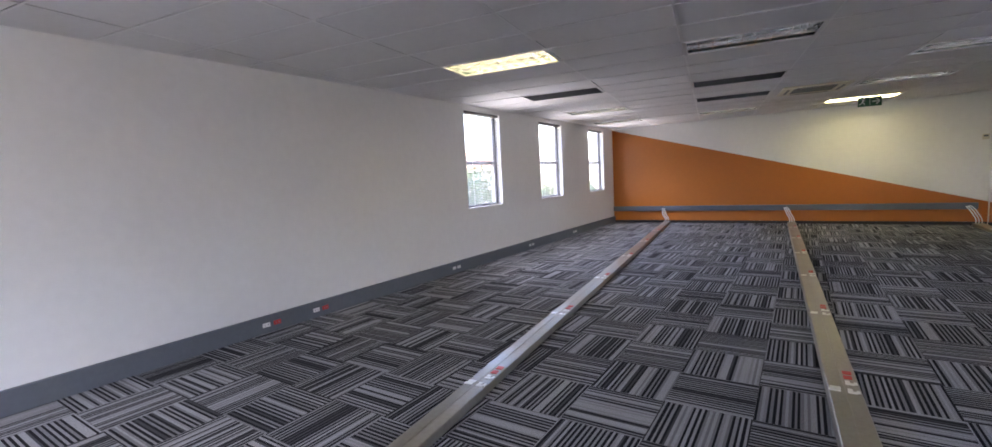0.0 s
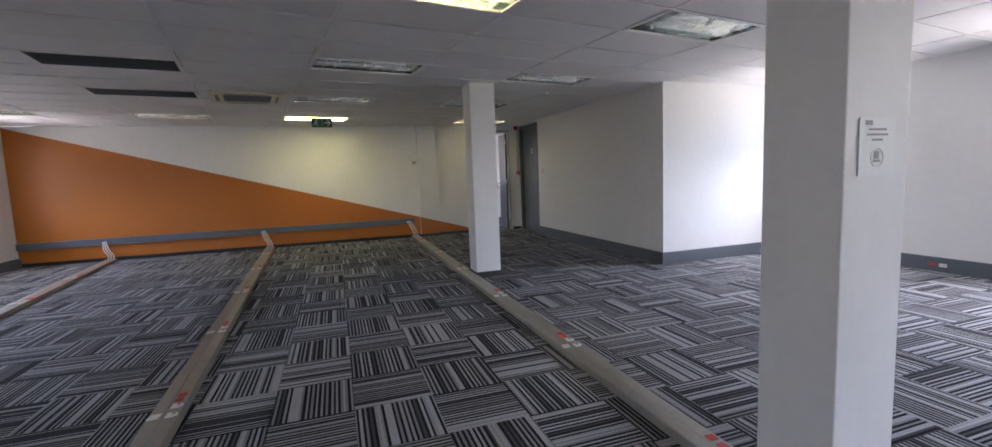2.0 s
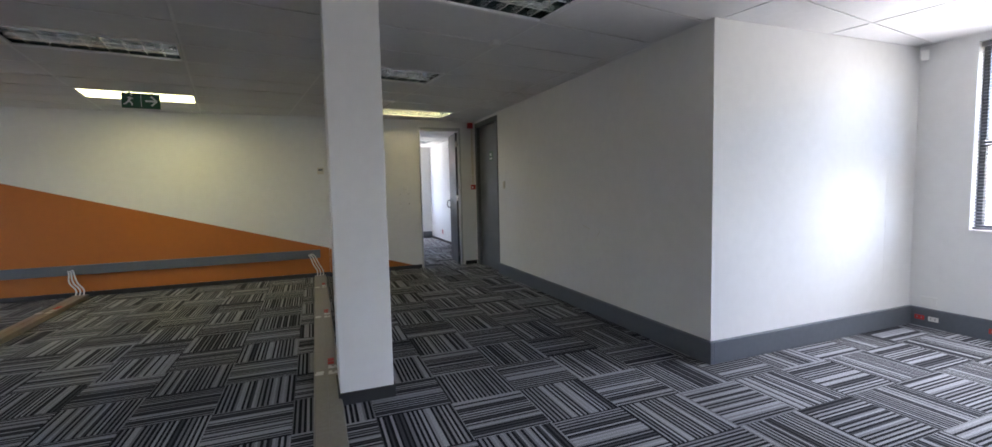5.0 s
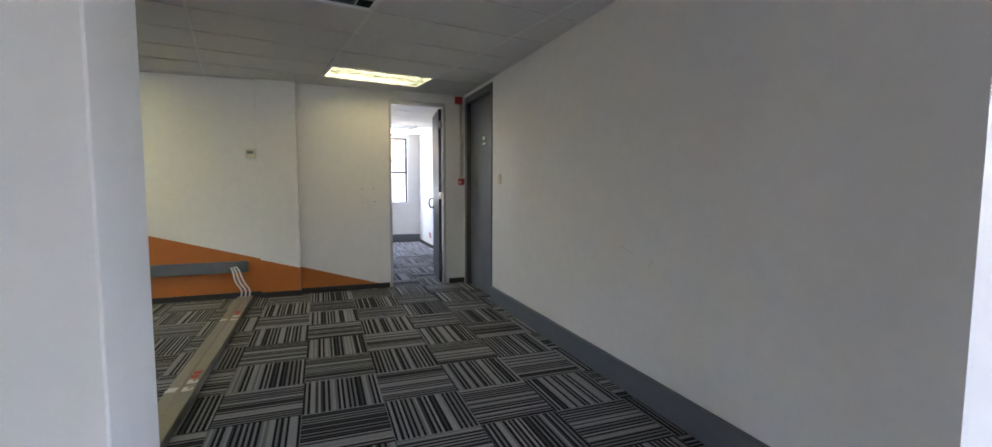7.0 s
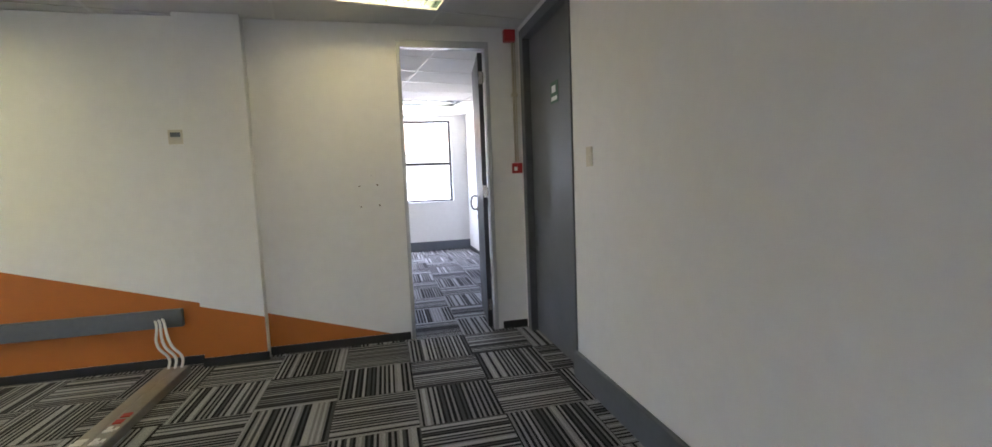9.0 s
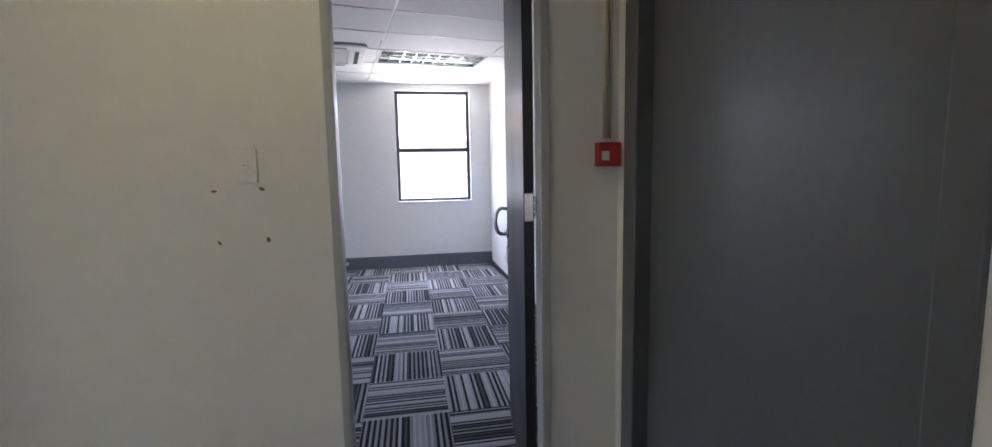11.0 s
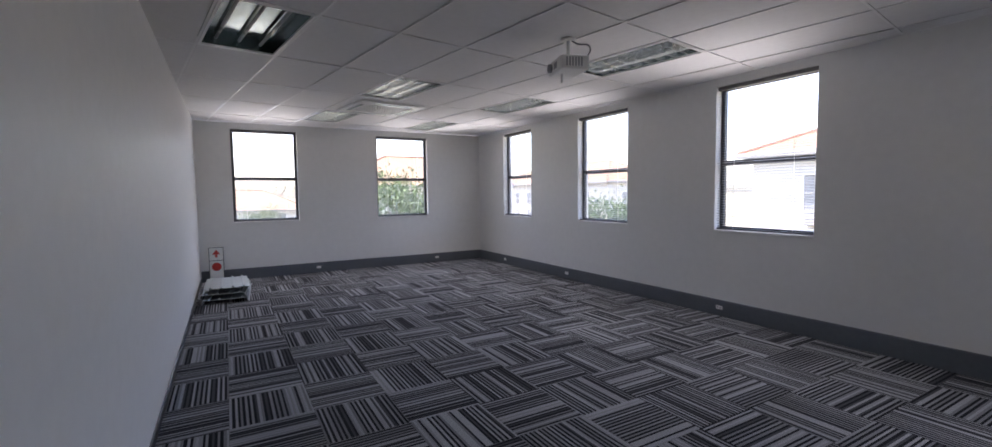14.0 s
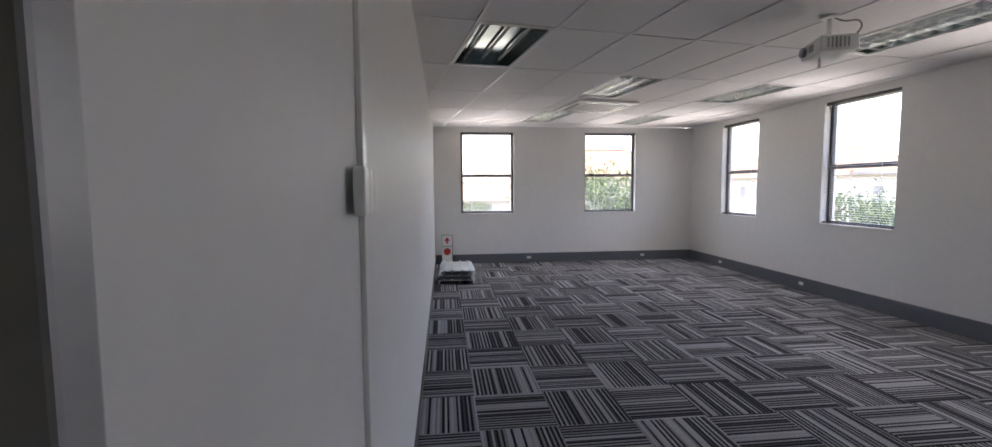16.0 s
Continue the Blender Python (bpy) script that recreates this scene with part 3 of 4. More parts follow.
def leaf(name, m, w, h):
    """A flush door; hinge at the origin, leaf along local x, y its thickness."""
    e = empty(name, m)
    boxes("leaf", DARK, [(0.0, 0.0, 0.008, w, 0.042, h)], e, bevel=0.002)
    for s, y in ((-1, 0.0), (1, 0.042)):
        bm = bmesh.new()
        for z in (1.08, 0.985):
            cyl(bm, (w - 0.065, y, z), (w - 0.065, y + s * 0.009, z), 0.026, 20)
        finish("rosette", bm, STEEL, e, True)
        tube("handle", [(w - 0.065, y + s * 0.004, 1.08), (w - 0.065, y + s * 0.042, 1.08), (w - 0.065, y + s * 0.060, 1.10), (w - 0.065, y + s * 0.062, 1.19), (w - 0.065, y + s * 0.044, 1.217), (w - 0.065, y + s * 0.004, 1.218)], 0.0105, STEEL, e)
    bm = bmesh.new()
    for z in (0.22, 1.28, 2.3):
        box(bm, -0.002, 0.004, z - 0.055, 0.0, 0.038, z + 0.055)
        box(bm, -0.03, -0.006, z - 0.045, -0.004, -0.003, z + 0.045)
        for q in (-0.045, -0.014, 0.017):
            cyl(bm, (-0.004, -0.006, z + q), (-0.004, -0.006, z + q + 0.028), 0.0075)
    finish("hinge", bm, STEEL, e)
    return e


DOOR_OPEN = 83
d = leaf("door_1", pose(D1[1] - 0.035, YP1 + 0.01, 0, 0, 0, DOOR_OPEN), 0.80, D1[2] - 0.04)
tagged(d, "charcoal flush door standing open with steel handle", "door", kind="structure")

tagged(boxes("door_frame_2", FRAME_GREY, [(XA - 0.012, D2[0] - 0.03, 0, XA + 0.13, D2[0] + 0.035, D2[2] + 0.05), (XA - 0.012, D2[1] - 0.035, 0, XA + 0.13, D2[1] + 0.06, D2[2] + 0.05), (XA - 0.012, D2[0] + 0.035, D2[2] - 0.04, XA + 0.13, D2[1] - 0.035, D2[2] + 0.05)], bevel=0.005), "dark grey door frame", "door frame", kind="structure")
tagged(boxes("door_2", FRAME_GREY, [(XA + 0.05, D2[0] + 0.037, 0.008, XA + 0.092, D2[1] - 0.037, D2[2] - 0.042)], bevel=0.002), "closed dark grey flush door", "door", kind="structure")

# ---- columns ----
def column(x, y, wx, wy):
    e = empty("column", pose(x, y, 0))
    boxes("shaft", WHITE, [(0, 0, 0, wx, wy, H)], e, bevel=0.006)
    boxes("skirting", BLACK, [(-0.012, -0.012, 0, wx + 0.012, 0, 0.085), (-0.012, wy, 0, wx + 0.012, wy + 0.012, 0.085), (-0.012, 0, 0, 0, wy, 0.085), (wx, 0, 0, wx + 0.012, wy, 0.085)], e)
    return tagged(e, "square white column with a black skirting", "column", "columns", kind="structure")


column(4.55, 6.98, 0.36, 0.34)
column(4.57, 1.97, 0.36, 0.36)

# ---- floor trunkings ----
def duct(x0, y0, x1, y1):
    a, b = Vector((x0, y0, 0)), Vector((x1, y1, 0))
    L = (b - a).length
    ang = math.degrees(math.atan2(-(b.x - a.x), b.y - a.y))
    e = empty("floor_trunking", pose(x0, y0, 0.004, 0, 0, ang))
    w, h = 0.095, 0.05
    bm = bmesh.new()
    vs = [[bm.verts.new((x, y, z)) for x, z in ((-w, 0), (-w + 0.008, h - 0.006), (-w + 0.014, h), (-0.004, h), (-0.002, h - 0.003), (0.002, h - 0.003), (0.004, h), (w - 0.014, h), (w - 0.008, h - 0.006), (w, 0))] for y in (0, L)]
    k = len(vs[0])
    for i in range(k - 1):
        bm.faces.new((vs[0][i], vs[0][i + 1], vs[1][i + 1], vs[1][i]))
    bm.faces.new(vs[0][::-1])
    bm.faces.new(vs[1])
    bmesh.ops.recalc_face_normals(bm, faces=bm.faces[:])
    finish("cover", bm, ALU, e)
    y = 1.1
    white, red = [], []
    while y < L - 0.6:
        for q in (0.0, 0.13):
            white += [(0.018, y + q, h, 0.055, y + q + 0.022, h + 0.005), (0.018, y + q + 0.032, h, 0.038, y + q + 0.058, h + 0.005), (0.062, y + q + 0.012, h, 0.075, y + q + 0.042, h + 0.005)]
        white += [(-0.078, y + 0.01, h, -0.03, y + 0.035, h + 0.005), (-0.07, y + 0.045, h, -0.025, y + 0.07, h + 0.005)]
        red += [(0.02, y + 0.31, h, 0.06, y + 0.35, h + 0.005), (0.018, y + 0.23, h, 0.055, y + 0.27, h + 0.005)]
        y += 1.75
    for nm, mt, its in (("socket", PLASTIC, white), ("red_socket", REDSW, red)):
        if nm + "_" not in bpy.data.meshes:
            bm = bmesh.new()
            box(bm, -0.5, -0.5, -0.5, 0.5, 0.5, 0.5)
            me = bpy.data.meshes.new(nm + "_")
            bm.to_mesh(me)
            bm.free()
            me.materials.append(mt)
        for bx0, by0, bz0, bx1, by1, bz1 in its:
            o = new(nm, bpy.data.meshes[nm + "_"])
            o.parent = e
            o.matrix_basis = Matrix.Translation(((bx0 + bx1) / 2, (by0 + by1) / 2, (bz0 + bz1) / 2)) @ Matrix.Diagonal(((bx1 - bx0) * 1.25, (by1 - by0) * 1.25, bz1 - bz0, 1))
    tagged(e, "long aluminium cable trunking on the carpet with sockets", "floor trunking", "floor trunkings")
    c = empty("cable_bundle", pose(x1, y1, 0))
    for k in range(3):
        o = (k - 1) * 0.045
        tube("cable", [(o, -0.04, 0.05), (o + 0.005, -0.02, 0.12), (o - 0.05, -0.05, 0.24), (o - 0.10 - 0.02 * k, 0.08, 0.36 + 0.02 * k), (o - 0.13 - 0.02 * k, 0.13, 0.40)], 0.0095, CORD, c)
    tagged(c, "white cables bending from wall trunking to the floor", "cables", "cable bundles")


duct(-0.10, -1.6, -1.65, 12.08)
duct(1.92, -2.4, 1.27, 12.08)
duct(4.42, -2.4, 4.50, 12.08)

# ---- small fittings in the open office ----
def plate(name, m, w, h, mat, label, cat, d=0.012, extra=()):
    """A wall plate; local x along the wall, z up, y outwards from the wall towards the room is negative."""
    e = empty(name, m)
    boxes("plate", mat, [(-w / 2, -d, -h / 2, w / 2, 0, h / 2)], e, bevel=0.003)
    for nm, mt, its in extra:
        boxes(nm, mt, its, e, bevel=0.001)
    return tagged(e, label, cat)


# the grey strip on the rocker draws a line of shade; nothing is recessed
plate("light_switch", pose(6.03, YP0, 1.46), 0.075, 0.115, PLASTIC, "white light switch on the end wall", "light switch", extra=[("rocker", PLASTIC, [(-0.012, -0.018, -0.012, 0.012, -0.011, 0.02)]), ("shade_strip", INK, [(-0.006, -0.0185, -0.001, 0.006, -0.0175, 0.002)])])
plate("access_switch", pose(XA, 10.79, 1.50, 0, 0, -90), 0.075, 0.12, CREAM, "cream wall switch beside the grey door", "light switch", extra=[("rocker", CREAM, [(-0.025, -0.017, -0.045, 0.025, -0.011, 0.045)])])
plate("thermostat", pose(4.59, YP0, 1.81), 0.10, 0.11, CREAM, "cream air-conditioner controller on the wall", "thermostat", 0.02, [("display", VENT, [(-0.035, -0.022, 0.0, 0.035, -0.019, 0.035)])])
plate("fire_call_point", pose(7.315, YP0, 1.48), 0.085, 0.09, RED, "red fire alarm call point", "fire call point", 0.05, [("label", SIGNWHITE, [(-0.034, -0.0515, -0.022, -0.004, -0.0495, 0.012)]), ("back_box", CREAM, [(0.043, -0.03, -0.045, 0.055, 0.0, 0.045)])])
plate("fire_siren", pose(7.28, YP0, 2.64), 0.10, 0.10, RED, "red fire alarm siren near the ceiling", "siren", 0.06)
e = empty("conduit_pipe", pose(7.31, YP0, 1.5))
bm = bmesh.new()
cyl(bm, (0, -0.013, 0.04), (0, -0.013, 1.10), 0.010)
cyl(bm, (0.022, -0.009, 0.04), (0.022, -0.009, 1.10), 0.006)
finish("pipe", bm, CREAM, e, True)
boxes("saddle", CREAM, [(-0.02, -0.026, 0.62, 0.036, 0, 0.645)], e)
tagged(e, "cream conduit running up from the call point", "conduit")
for i, (x, z) in enumerate(((5.925, 1.375), (6.075, 1.38), (5.93, 1.20), (6.085, 1.205))):
    bm = bmesh.new()
    bmesh.ops.create_icosphere(bm, subdivisions=1, radius=0.009, matrix=Matrix.Diagonal((1.2, 0.15, 0.5 + 0.3 * (i % 2), 1)))
    o = finish("plaster_chip", bm, PLASTER)
    o.matrix_basis = pose(x, YP0, z, 0, 30 * i, 0)
    tagged(o, "small chip in the wall paint", "paint chip", "paint chips", kind="structure")

# exit sign under the lit light
x, y = to_xy(4.13, 10.12)
e = empty("exit_sign", pose(x, y, 0, 0, 0, 8.6))
boxes("panel", GREEN, [(-0.19, -0.012, 2.51, 0.19, 0.012, 2.69)], e, bevel=0.003)
boxes("bracket", PLASTIC, [(-0.12, -0.005, 2.69, -0.10, 0.005, H - 0.003), (0.10, -0.005, 2.69, 0.12, 0.005, H - 0.003)], e)
bm = bmesh.new()
f = -0.0135
def bar(p, q, r):
    a, b = Vector((p[0], f, p[1])), Vector((q[0], f, q[1]))
    ang = math.atan2(b.z - a.z, b.x - a.x)
    box(bm, 0, -0.001, -r, (b - a).length, 0.001, r, Matrix.Translation(a) @ Matrix.Rotation(-ang, 4, "Y"))
bar((0.04, 2.60), (0.15, 2.60), 0.011)
bar((0.10, 2.655), (0.155, 2.60), 0.010)
bar((0.10, 2.545), (0.155, 2.60), 0.010)
bar((-0.10, 2.64), (-0.12, 2.59), 0.012)
bar((-0.12, 2.59), (-0.09, 2.57), 0.008)
bar((-0.09, 2.57), (-0.09, 2.54), 0.007)
bar((-0.12, 2.59), (-0.15, 2.56), 0.008)
bar((-0.15, 2.56), (-0.17, 2.55), 0.007)
bar((-0.13, 2.635), (-0.075, 2.62), 0.006)
bar((0.0, 2.53), (0.0, 2.67), 0.003)
bmesh.ops.create_circle(bm, cap_ends=True, segments=12, radius=0.012, matrix=Matrix.Translation((-0.092, f, 2.667)) @ Matrix.Rotation(radians(90), 4, "X"))
finish("pictogram", bm, SIGNWHITE, e)
tagged(e, "green emergency exit sign with a white arrow", "exit sign")

# smoke detector
x, y = 5.97, 7.56
bm = bmesh.new()
cyl(bm, (x, y, H - 0.045), (x, y, H - 0.003), 0.045, 24, 0.055)
tagged(finish("smoke_detector", bm, PLASTIC, smooth=False, bevel=0.006), "round white smoke detector on the ceiling", "smoke detector")

# corner sensor, blind chain, socket boxes by the east window
plate("alarm_sensor", pose(9.95, 6.47, 2.62, 0, 0, -45), 0.06, 0.09, PLASTIC, "small white alarm sensor in the corner", "sensor", 0.04)
e = empty("blind_chain", pose(9.55, YB - 0.006, 0.45))
bm = bmesh.new()
for k in range(60):
    bmesh.ops.create_icosphere(bm, subdivisions=1, radius=0.0045, matrix=Matrix.Translation((0, 0, k * 0.018)))
finish("beads", bm, PLASTIC, e)
tagged(e, "white beaded blind chain hanging on the wall", "blind chain")


def skirting_socket(m, red):
    e = empty("skirting_socket", m)
    boxes("plate", PLASTIC if not red else REDSW, [(-0.04, -0.008, -0.022, 0.04, 0, 0.022)], e, bevel=0.002)
    boxes("pins", INK, [(-0.022, -0.0095, -0.006, -0.014, -0.0078, 0.008), (0.012, -0.0095, -0.006, 0.022, -0.0078, 0.008)], e)
    return tagged(e, "small socket set in the grey skirting trunking", "socket", "skirting sockets")


for y in (6.30, 5.75, 4.4):
    skirting_socket(pose(XE - SD, y, 0.09, 0, 0, -90), False)
    skirting_socket(pose(XE - SD, y + 0.11, 0.09, 0, 0, -90), True)
for y in (1.35, 1.95, 4.5, 7.0, 9.2):
    skirting_socket(pose(XW + SD, y, 0.09, 0, 0, 90), False)
    skirting_socket(pose(XW + SD, y + 0.12, 0.09, 0, 0, 90), y < 2)
plate("socket_cover", pose(XE, 6.36, 0.25, 0, 0, -90), 0.13, 0.09, PLASTIC, "white blank cover on the wall", "cover plate", 0.008)

# notice on the column
e = empty("notice", pose(4.74, 1.97 - 0.004, 1.50))
boxes("sheet", SIGNWHITE, [(-0.10, -0.002, -0.105, 0.10, 0.0, 0.12)], e)
bm = bmesh.new()
for k, w in enumerate((0.10, 0.12, 0.06)):
    box(bm, -w / 2, -0.003, 0.07 - k * 0.02, w / 2, -0.002, 0.078 - k * 0.02)
box(bm, -0.07, -0.003, 0.09, -0.03, -0.002, 0.108)
r = bmesh.ops.create_cone(bm, cap_ends=False, segments=24, radius1=0.035, radius2=0.035, depth=0.002, matrix=Matrix.Translation((0, -0.003, -0.035)) @ Matrix.Rotation(radians(90), 4, "X"))
box(bm, -0.012, -0.003, -0.04, 0.012, -0.002, -0.01)
box(bm, -0.02, -0.003, -0.052, 0.02, -0.002, -0.043)
finish("print", bm, INK, e)
tagged(e, "white printed notice with a round grey pictogram", "notice")
# notice on the grey door
e = empty("door_sign", pose(XA + 0.048, 11.5, 2.02, 0, 0, -90))
boxes("sheet", GREEN, [(-0.08, -0.002, -0.08, 0.08, 0, 0.08)], e)
boxes("print", SIGNWHITE, [(-0.06, -0.003, -0.06, 0.06, -0.002, -0.03), (-0.05, -0.003, 0.0, 0.03, -0.002, 0.05)], e)
tagged(e, "small green and white sign on the grey door", "sign")

# ---- things in the second room ----
tagged(boxes("trim_cable_cover", PLASTIC, [(5.44, YP1, 0.06, 5.49, YP1 + 0.014, H)], bevel=0.003), "vertical white cable cover on the wall", "cable cover", kind="structure")
e = empty("switch_bank", pose(5.53, YP1 + 0.014, 1.51, 0, 0, 180))
for k in range(3):
    boxes("switch", PLASTIC, [(-0.09 + k * 0.062, -0.024, -0.05, -0.034 + k * 0.062, 0, 0.05)], e, bevel=0.006)
tagged(e, "bank of three white plastic switches on the wall", "switches")
for y, mt, z in ((16.55, PLASTIC, 0.27), (16.38, REDSW, 0.27), (16.29, PLASTIC, 0.26), (16.0, PLASTIC, 0.22)):
    plate("wall_socket", pose(XE2, y, z, 0, 0, -90), 0.07, 0.12, mt, "small wall socket plate above the skirting", "socket", 0.012, [("pins", INK, [(-0.015, -0.0135, -0.01, -0.008, -0.0118, 0.012), (0.008, -0.0135, -0.01, 0.015, -0.0118, 0.012)])])
for x in (5.6, 3.2, 0.4, -1.6):
    skirting_socket(pose(x, YN - SD, 0.1), False)
for y in (14.2, 16.6):
    skirting_socket(pose(XW2 + SD, y, 0.1, 0, 0, 90), False)

bm = bmesh.new()
bmesh.ops.create_icosphere(bm, subdivisions=1, radius=0.009, matrix=Matrix.Diagonal((0.3, 1, 1, 1)))
o = finish("screw_hole", bm, PLASTER)
o.matrix_basis = pose(XE2, 14.9, 1.76)
tagged(o, "small dark screw hole in the wall", "screw hole", kind="structure")
for k, (y, z, l, a) in enumerate(((8.35, 0.98, 0.16, 14), (8.1, 0.92, 0.09, -50))):
    o = boxes("wall_scuff", CREAM, [(-0.001, -l / 2, -0.002, 0.001, l / 2, 0.002)])
    o.matrix_basis = pose(XA - 0.0005, y, z, a, 0, 0)
    tagged(o, "faint scuff mark on the white wall", "scuff", "wall scuffs", kind="structure")

# projector
px, py = 3.41, 15.26
e = empty("projector", pose(px, py, H, 0, 0, -18))
bm = bmesh.new()
cyl(bm, (0, 0, -0.17), (0, 0, -0.003), 0.018)
cyl(bm, (0, 0, -0.02), (0, 0, -0.003), 0.06, 20)
finish("mount", bm, PLASTIC, e)
boxes("body", PLASTIC, [(-0.16, -0.12, -0.28, 0.16, 0.12, -0.17)], e, bevel=0.015)
bm = bmesh.new()
cyl(bm, (-0.09, -0.115, -0.225), (-0.09, -0.145, -0.225), 0.035, 20)
finish("lens", bm, INK, e)
tagged(boxes("vent", INK, [(0.161, -0.08 + k * 0.025, -0.26, 0.163, -0.068 + k * 0.025, -0.19) for k in range(6)], e), kind="stuff")
boxes("badge", INK, [(-0.02, -0.122, -0.25, 0.05, -0.12, -0.2)], e)
tube("cable", [(0.05, 0.1, -0.2), (0.12, 0.14, -0.1), (0.04, 0.06, -0.05), (0.0, 0.02, -0.01)], 0.006, INK, e)
boxes("dangling_tag", PLASTIC, [(-0.02, -0.06, -0.36, 0.02, -0.055, -0.29), (-0.002, -0.058, -0.29, 0.002, -0.056, -0.275)], e)
tagged(e, "white projector hanging from the ceiling on a pole", "projector")

# stacked light fittings on the floor
def old_fitting(m):
    e = empty("removed_light_fitting", m)
    w, l, h = 0.27, 0.48, 0.05
    boxes("tray", GALV, [(-w, -l, h - 0.006, w, l, h), (-w, -l, 0, -w + 0.008, l, h - 0.006), (w - 0.008, -l, 0, w, l, h - 0.006), (-w - 0.02, -l, 0, -w, l, 0.006), (w, -l, 0, w + 0.02, l, 0.006)], e)
    boxes("rib", GALV, [(x - 0.012, -l, h, x + 0.012, l, h + 0.02) for x in (-0.2, -0.07, 0.07, 0.2)], e, bevel=0.003)
    return tagged(e, "removed metal ceiling light tray lying in a stack", "light fitting", "stacked light trays")


ft = old_fitting(pose(-1.24, 12.70, 0.004, 0, 0, 87))
for k in (1, 2):
    copy_thing(ft, pose(-1.24 - 0.02 * k, 12.70, 0.004 + 0.0725 * k, 0, 0, 87 + 3 * (-1) ** k))
e = empty("fire_sign", pose(-2.64, 12.55, 0.0, -5, 0, 90))
boxes("board", SIGNWHITE, [(-0.10, -0.004, 0.0, 0.10, 0.004, 0.58)], e, bevel=0.002)
boxes("rim", HOUSING, [(-0.11, -0.008, 0.0, -0.10, 0.006, 0.59), (0.10, -0.008, 0.0, 0.11, 0.006, 0.59), (-0.10, -0.008, 0.58, 0.10, 0.006, 0.59), (-0.10, -0.008, 0.36, 0.10, -0.004, 0.37)], e)
bm = bmesh.new()
f = -0.005
bmesh.ops.create_cone(bm, cap_ends=True, segments=24, radius1=0.07, radius2=0.07, depth=0.003, matrix=Matrix.Translation((0, f, 0.26)) @ Matrix.Rotation(radians(90), 4, "X"))
box(bm, -0.018, f - 0.001, 0.42, 0.018, f + 0.001, 0.48)
v = [bm.verts.new(p) for p in ((-0.06, f - 0.001, 0.47), (0.06, f - 0.001, 0.47), (0, f - 0.001, 0.55))]
bm.faces.new(v)
finish("symbols", bm, REDSW, e)
tagged(e, "white fire-equipment sign board with red arrow and disc", "sign")

# ---- outside ----
tagged(boxes("ground", GROUND, [(-900, -900, -3.9, 900, 900, -3.6)]), "dry grass and paving around the building", "ground", kind="structure")


def house(x, y, rz, w, d, h, label):
    e = empty("house", pose(x, y, -3.6, 0, 0, rz))
    boxes("wall", HOUSEWALL, [(-w / 2, -d / 2, 0, w / 2, d / 2, h)], e)
    bm = bmesh.new()
    o, rh = 0.6, d * 0.24
    hw, hd = w / 2 + o, d / 2 + o
    ring = ((-hw, -hd, h), (hw, -hd, h), (hw, hd, h), (-hw, hd, h), (-w / 2 + d / 2, 0, h + rh), (w / 2 - d / 2, 0, h + rh))
    a = [bm.verts.new(p) for p in ring]
    for q in ((0, 1, 5, 4), (1, 2, 5), (2, 3, 4, 5), (3, 0, 4), (3, 2, 1, 0)):
        bm.faces.new([a[i] for i in q])
    finish("roof", bm, ROOF, e)
    bm = bmesh.new()
    for p, q in ((0, 4), (1, 5), (2, 5), (3, 4), (4, 5)):
        cyl(bm, ring[p], ring[q], 0.13, 8)
    finish("ridge", bm, RIDGE, e, True)
    boxes("gutter", FASCIA, [(-hw, -hd - 0.12, h - 0.22, hw, -hd, h + 0.02), (-hw, hd, h - 0.22, hw, hd + 0.12, h + 0.02), (-hw - 0.12, -hd, h - 0.22, -hw, hd, h + 0.02), (hw, -hd, h - 0.22, hw + 0.12, hd, h + 0.02)], e, bevel=0.02)
    panes, frames, units = bmesh.new(), bmesh.new(), bmesh.new()
    for side, along, out in ((0, w, d / 2), (1, d, w / 2), (2, w, d / 2), (3, d, w / 2)):
        m = Matrix.Rotation(side * math.pi / 2, 4, "Z")
        n_win = int((along - 1.6) / 3.1)
        for i in range(n_win):
            k = (i - (n_win - 1) / 2) * 3.1
            for z in (0.9, h - 3.0):
                if z < 0.5 or z == 0.9 and h < 4.8 and h > 3.9:
                    continue
                box(panes, k - 0.6, -out - 0.01, z, k + 0.6, -out + 0.02, z + 1.75, m)
                for fb in ((-0.68, z - 0.08, 0.68, z), (-0.68, z + 1.75, 0.68, z + 1.83), (-0.68, z, -0.6, z + 1.75), (0.6, z, 0.68, z + 1.75), (-0.6, z + 0.84, 0.6, z + 0.9)):
                    box(frames, k + fb[0], -out - 0.07, fb[1], k + fb[2], -out, fb[3], m)
                if h > 6.5 and z > 2:
                    box(units, k - 0.42, -out - 0.32, z - 0.75, k + 0.38, -out, z - 0.33, m)
    finish("window", panes, HOUSEGLASS, e)
    finish("window_frame", frames, HOUSEFRAME, e)
    if h > 6.5:
        finish("cooling_unit", units, FASCIA, e, bevel=0.03)
    else:
        units.free()
    tagged(e, label, "house", "houses outside")


house(2.2, 44, 0, 22, 12, 7.0, "white rendered two-storey house with a tiled roof")
house(-47, 57, 0, 26, 12, 6.3, "white rendered two-storey house with a tiled roof")
house(-38, 28, 90, 16, 12, 5.8, "white house with a broad tan tiled roof")
house(-70, 12, 84, 22, 11, 3.2, "low white house with a tiled roof")
house(40, 8, 88, 24, 12, 4.0, "low white building with a tiled roof")


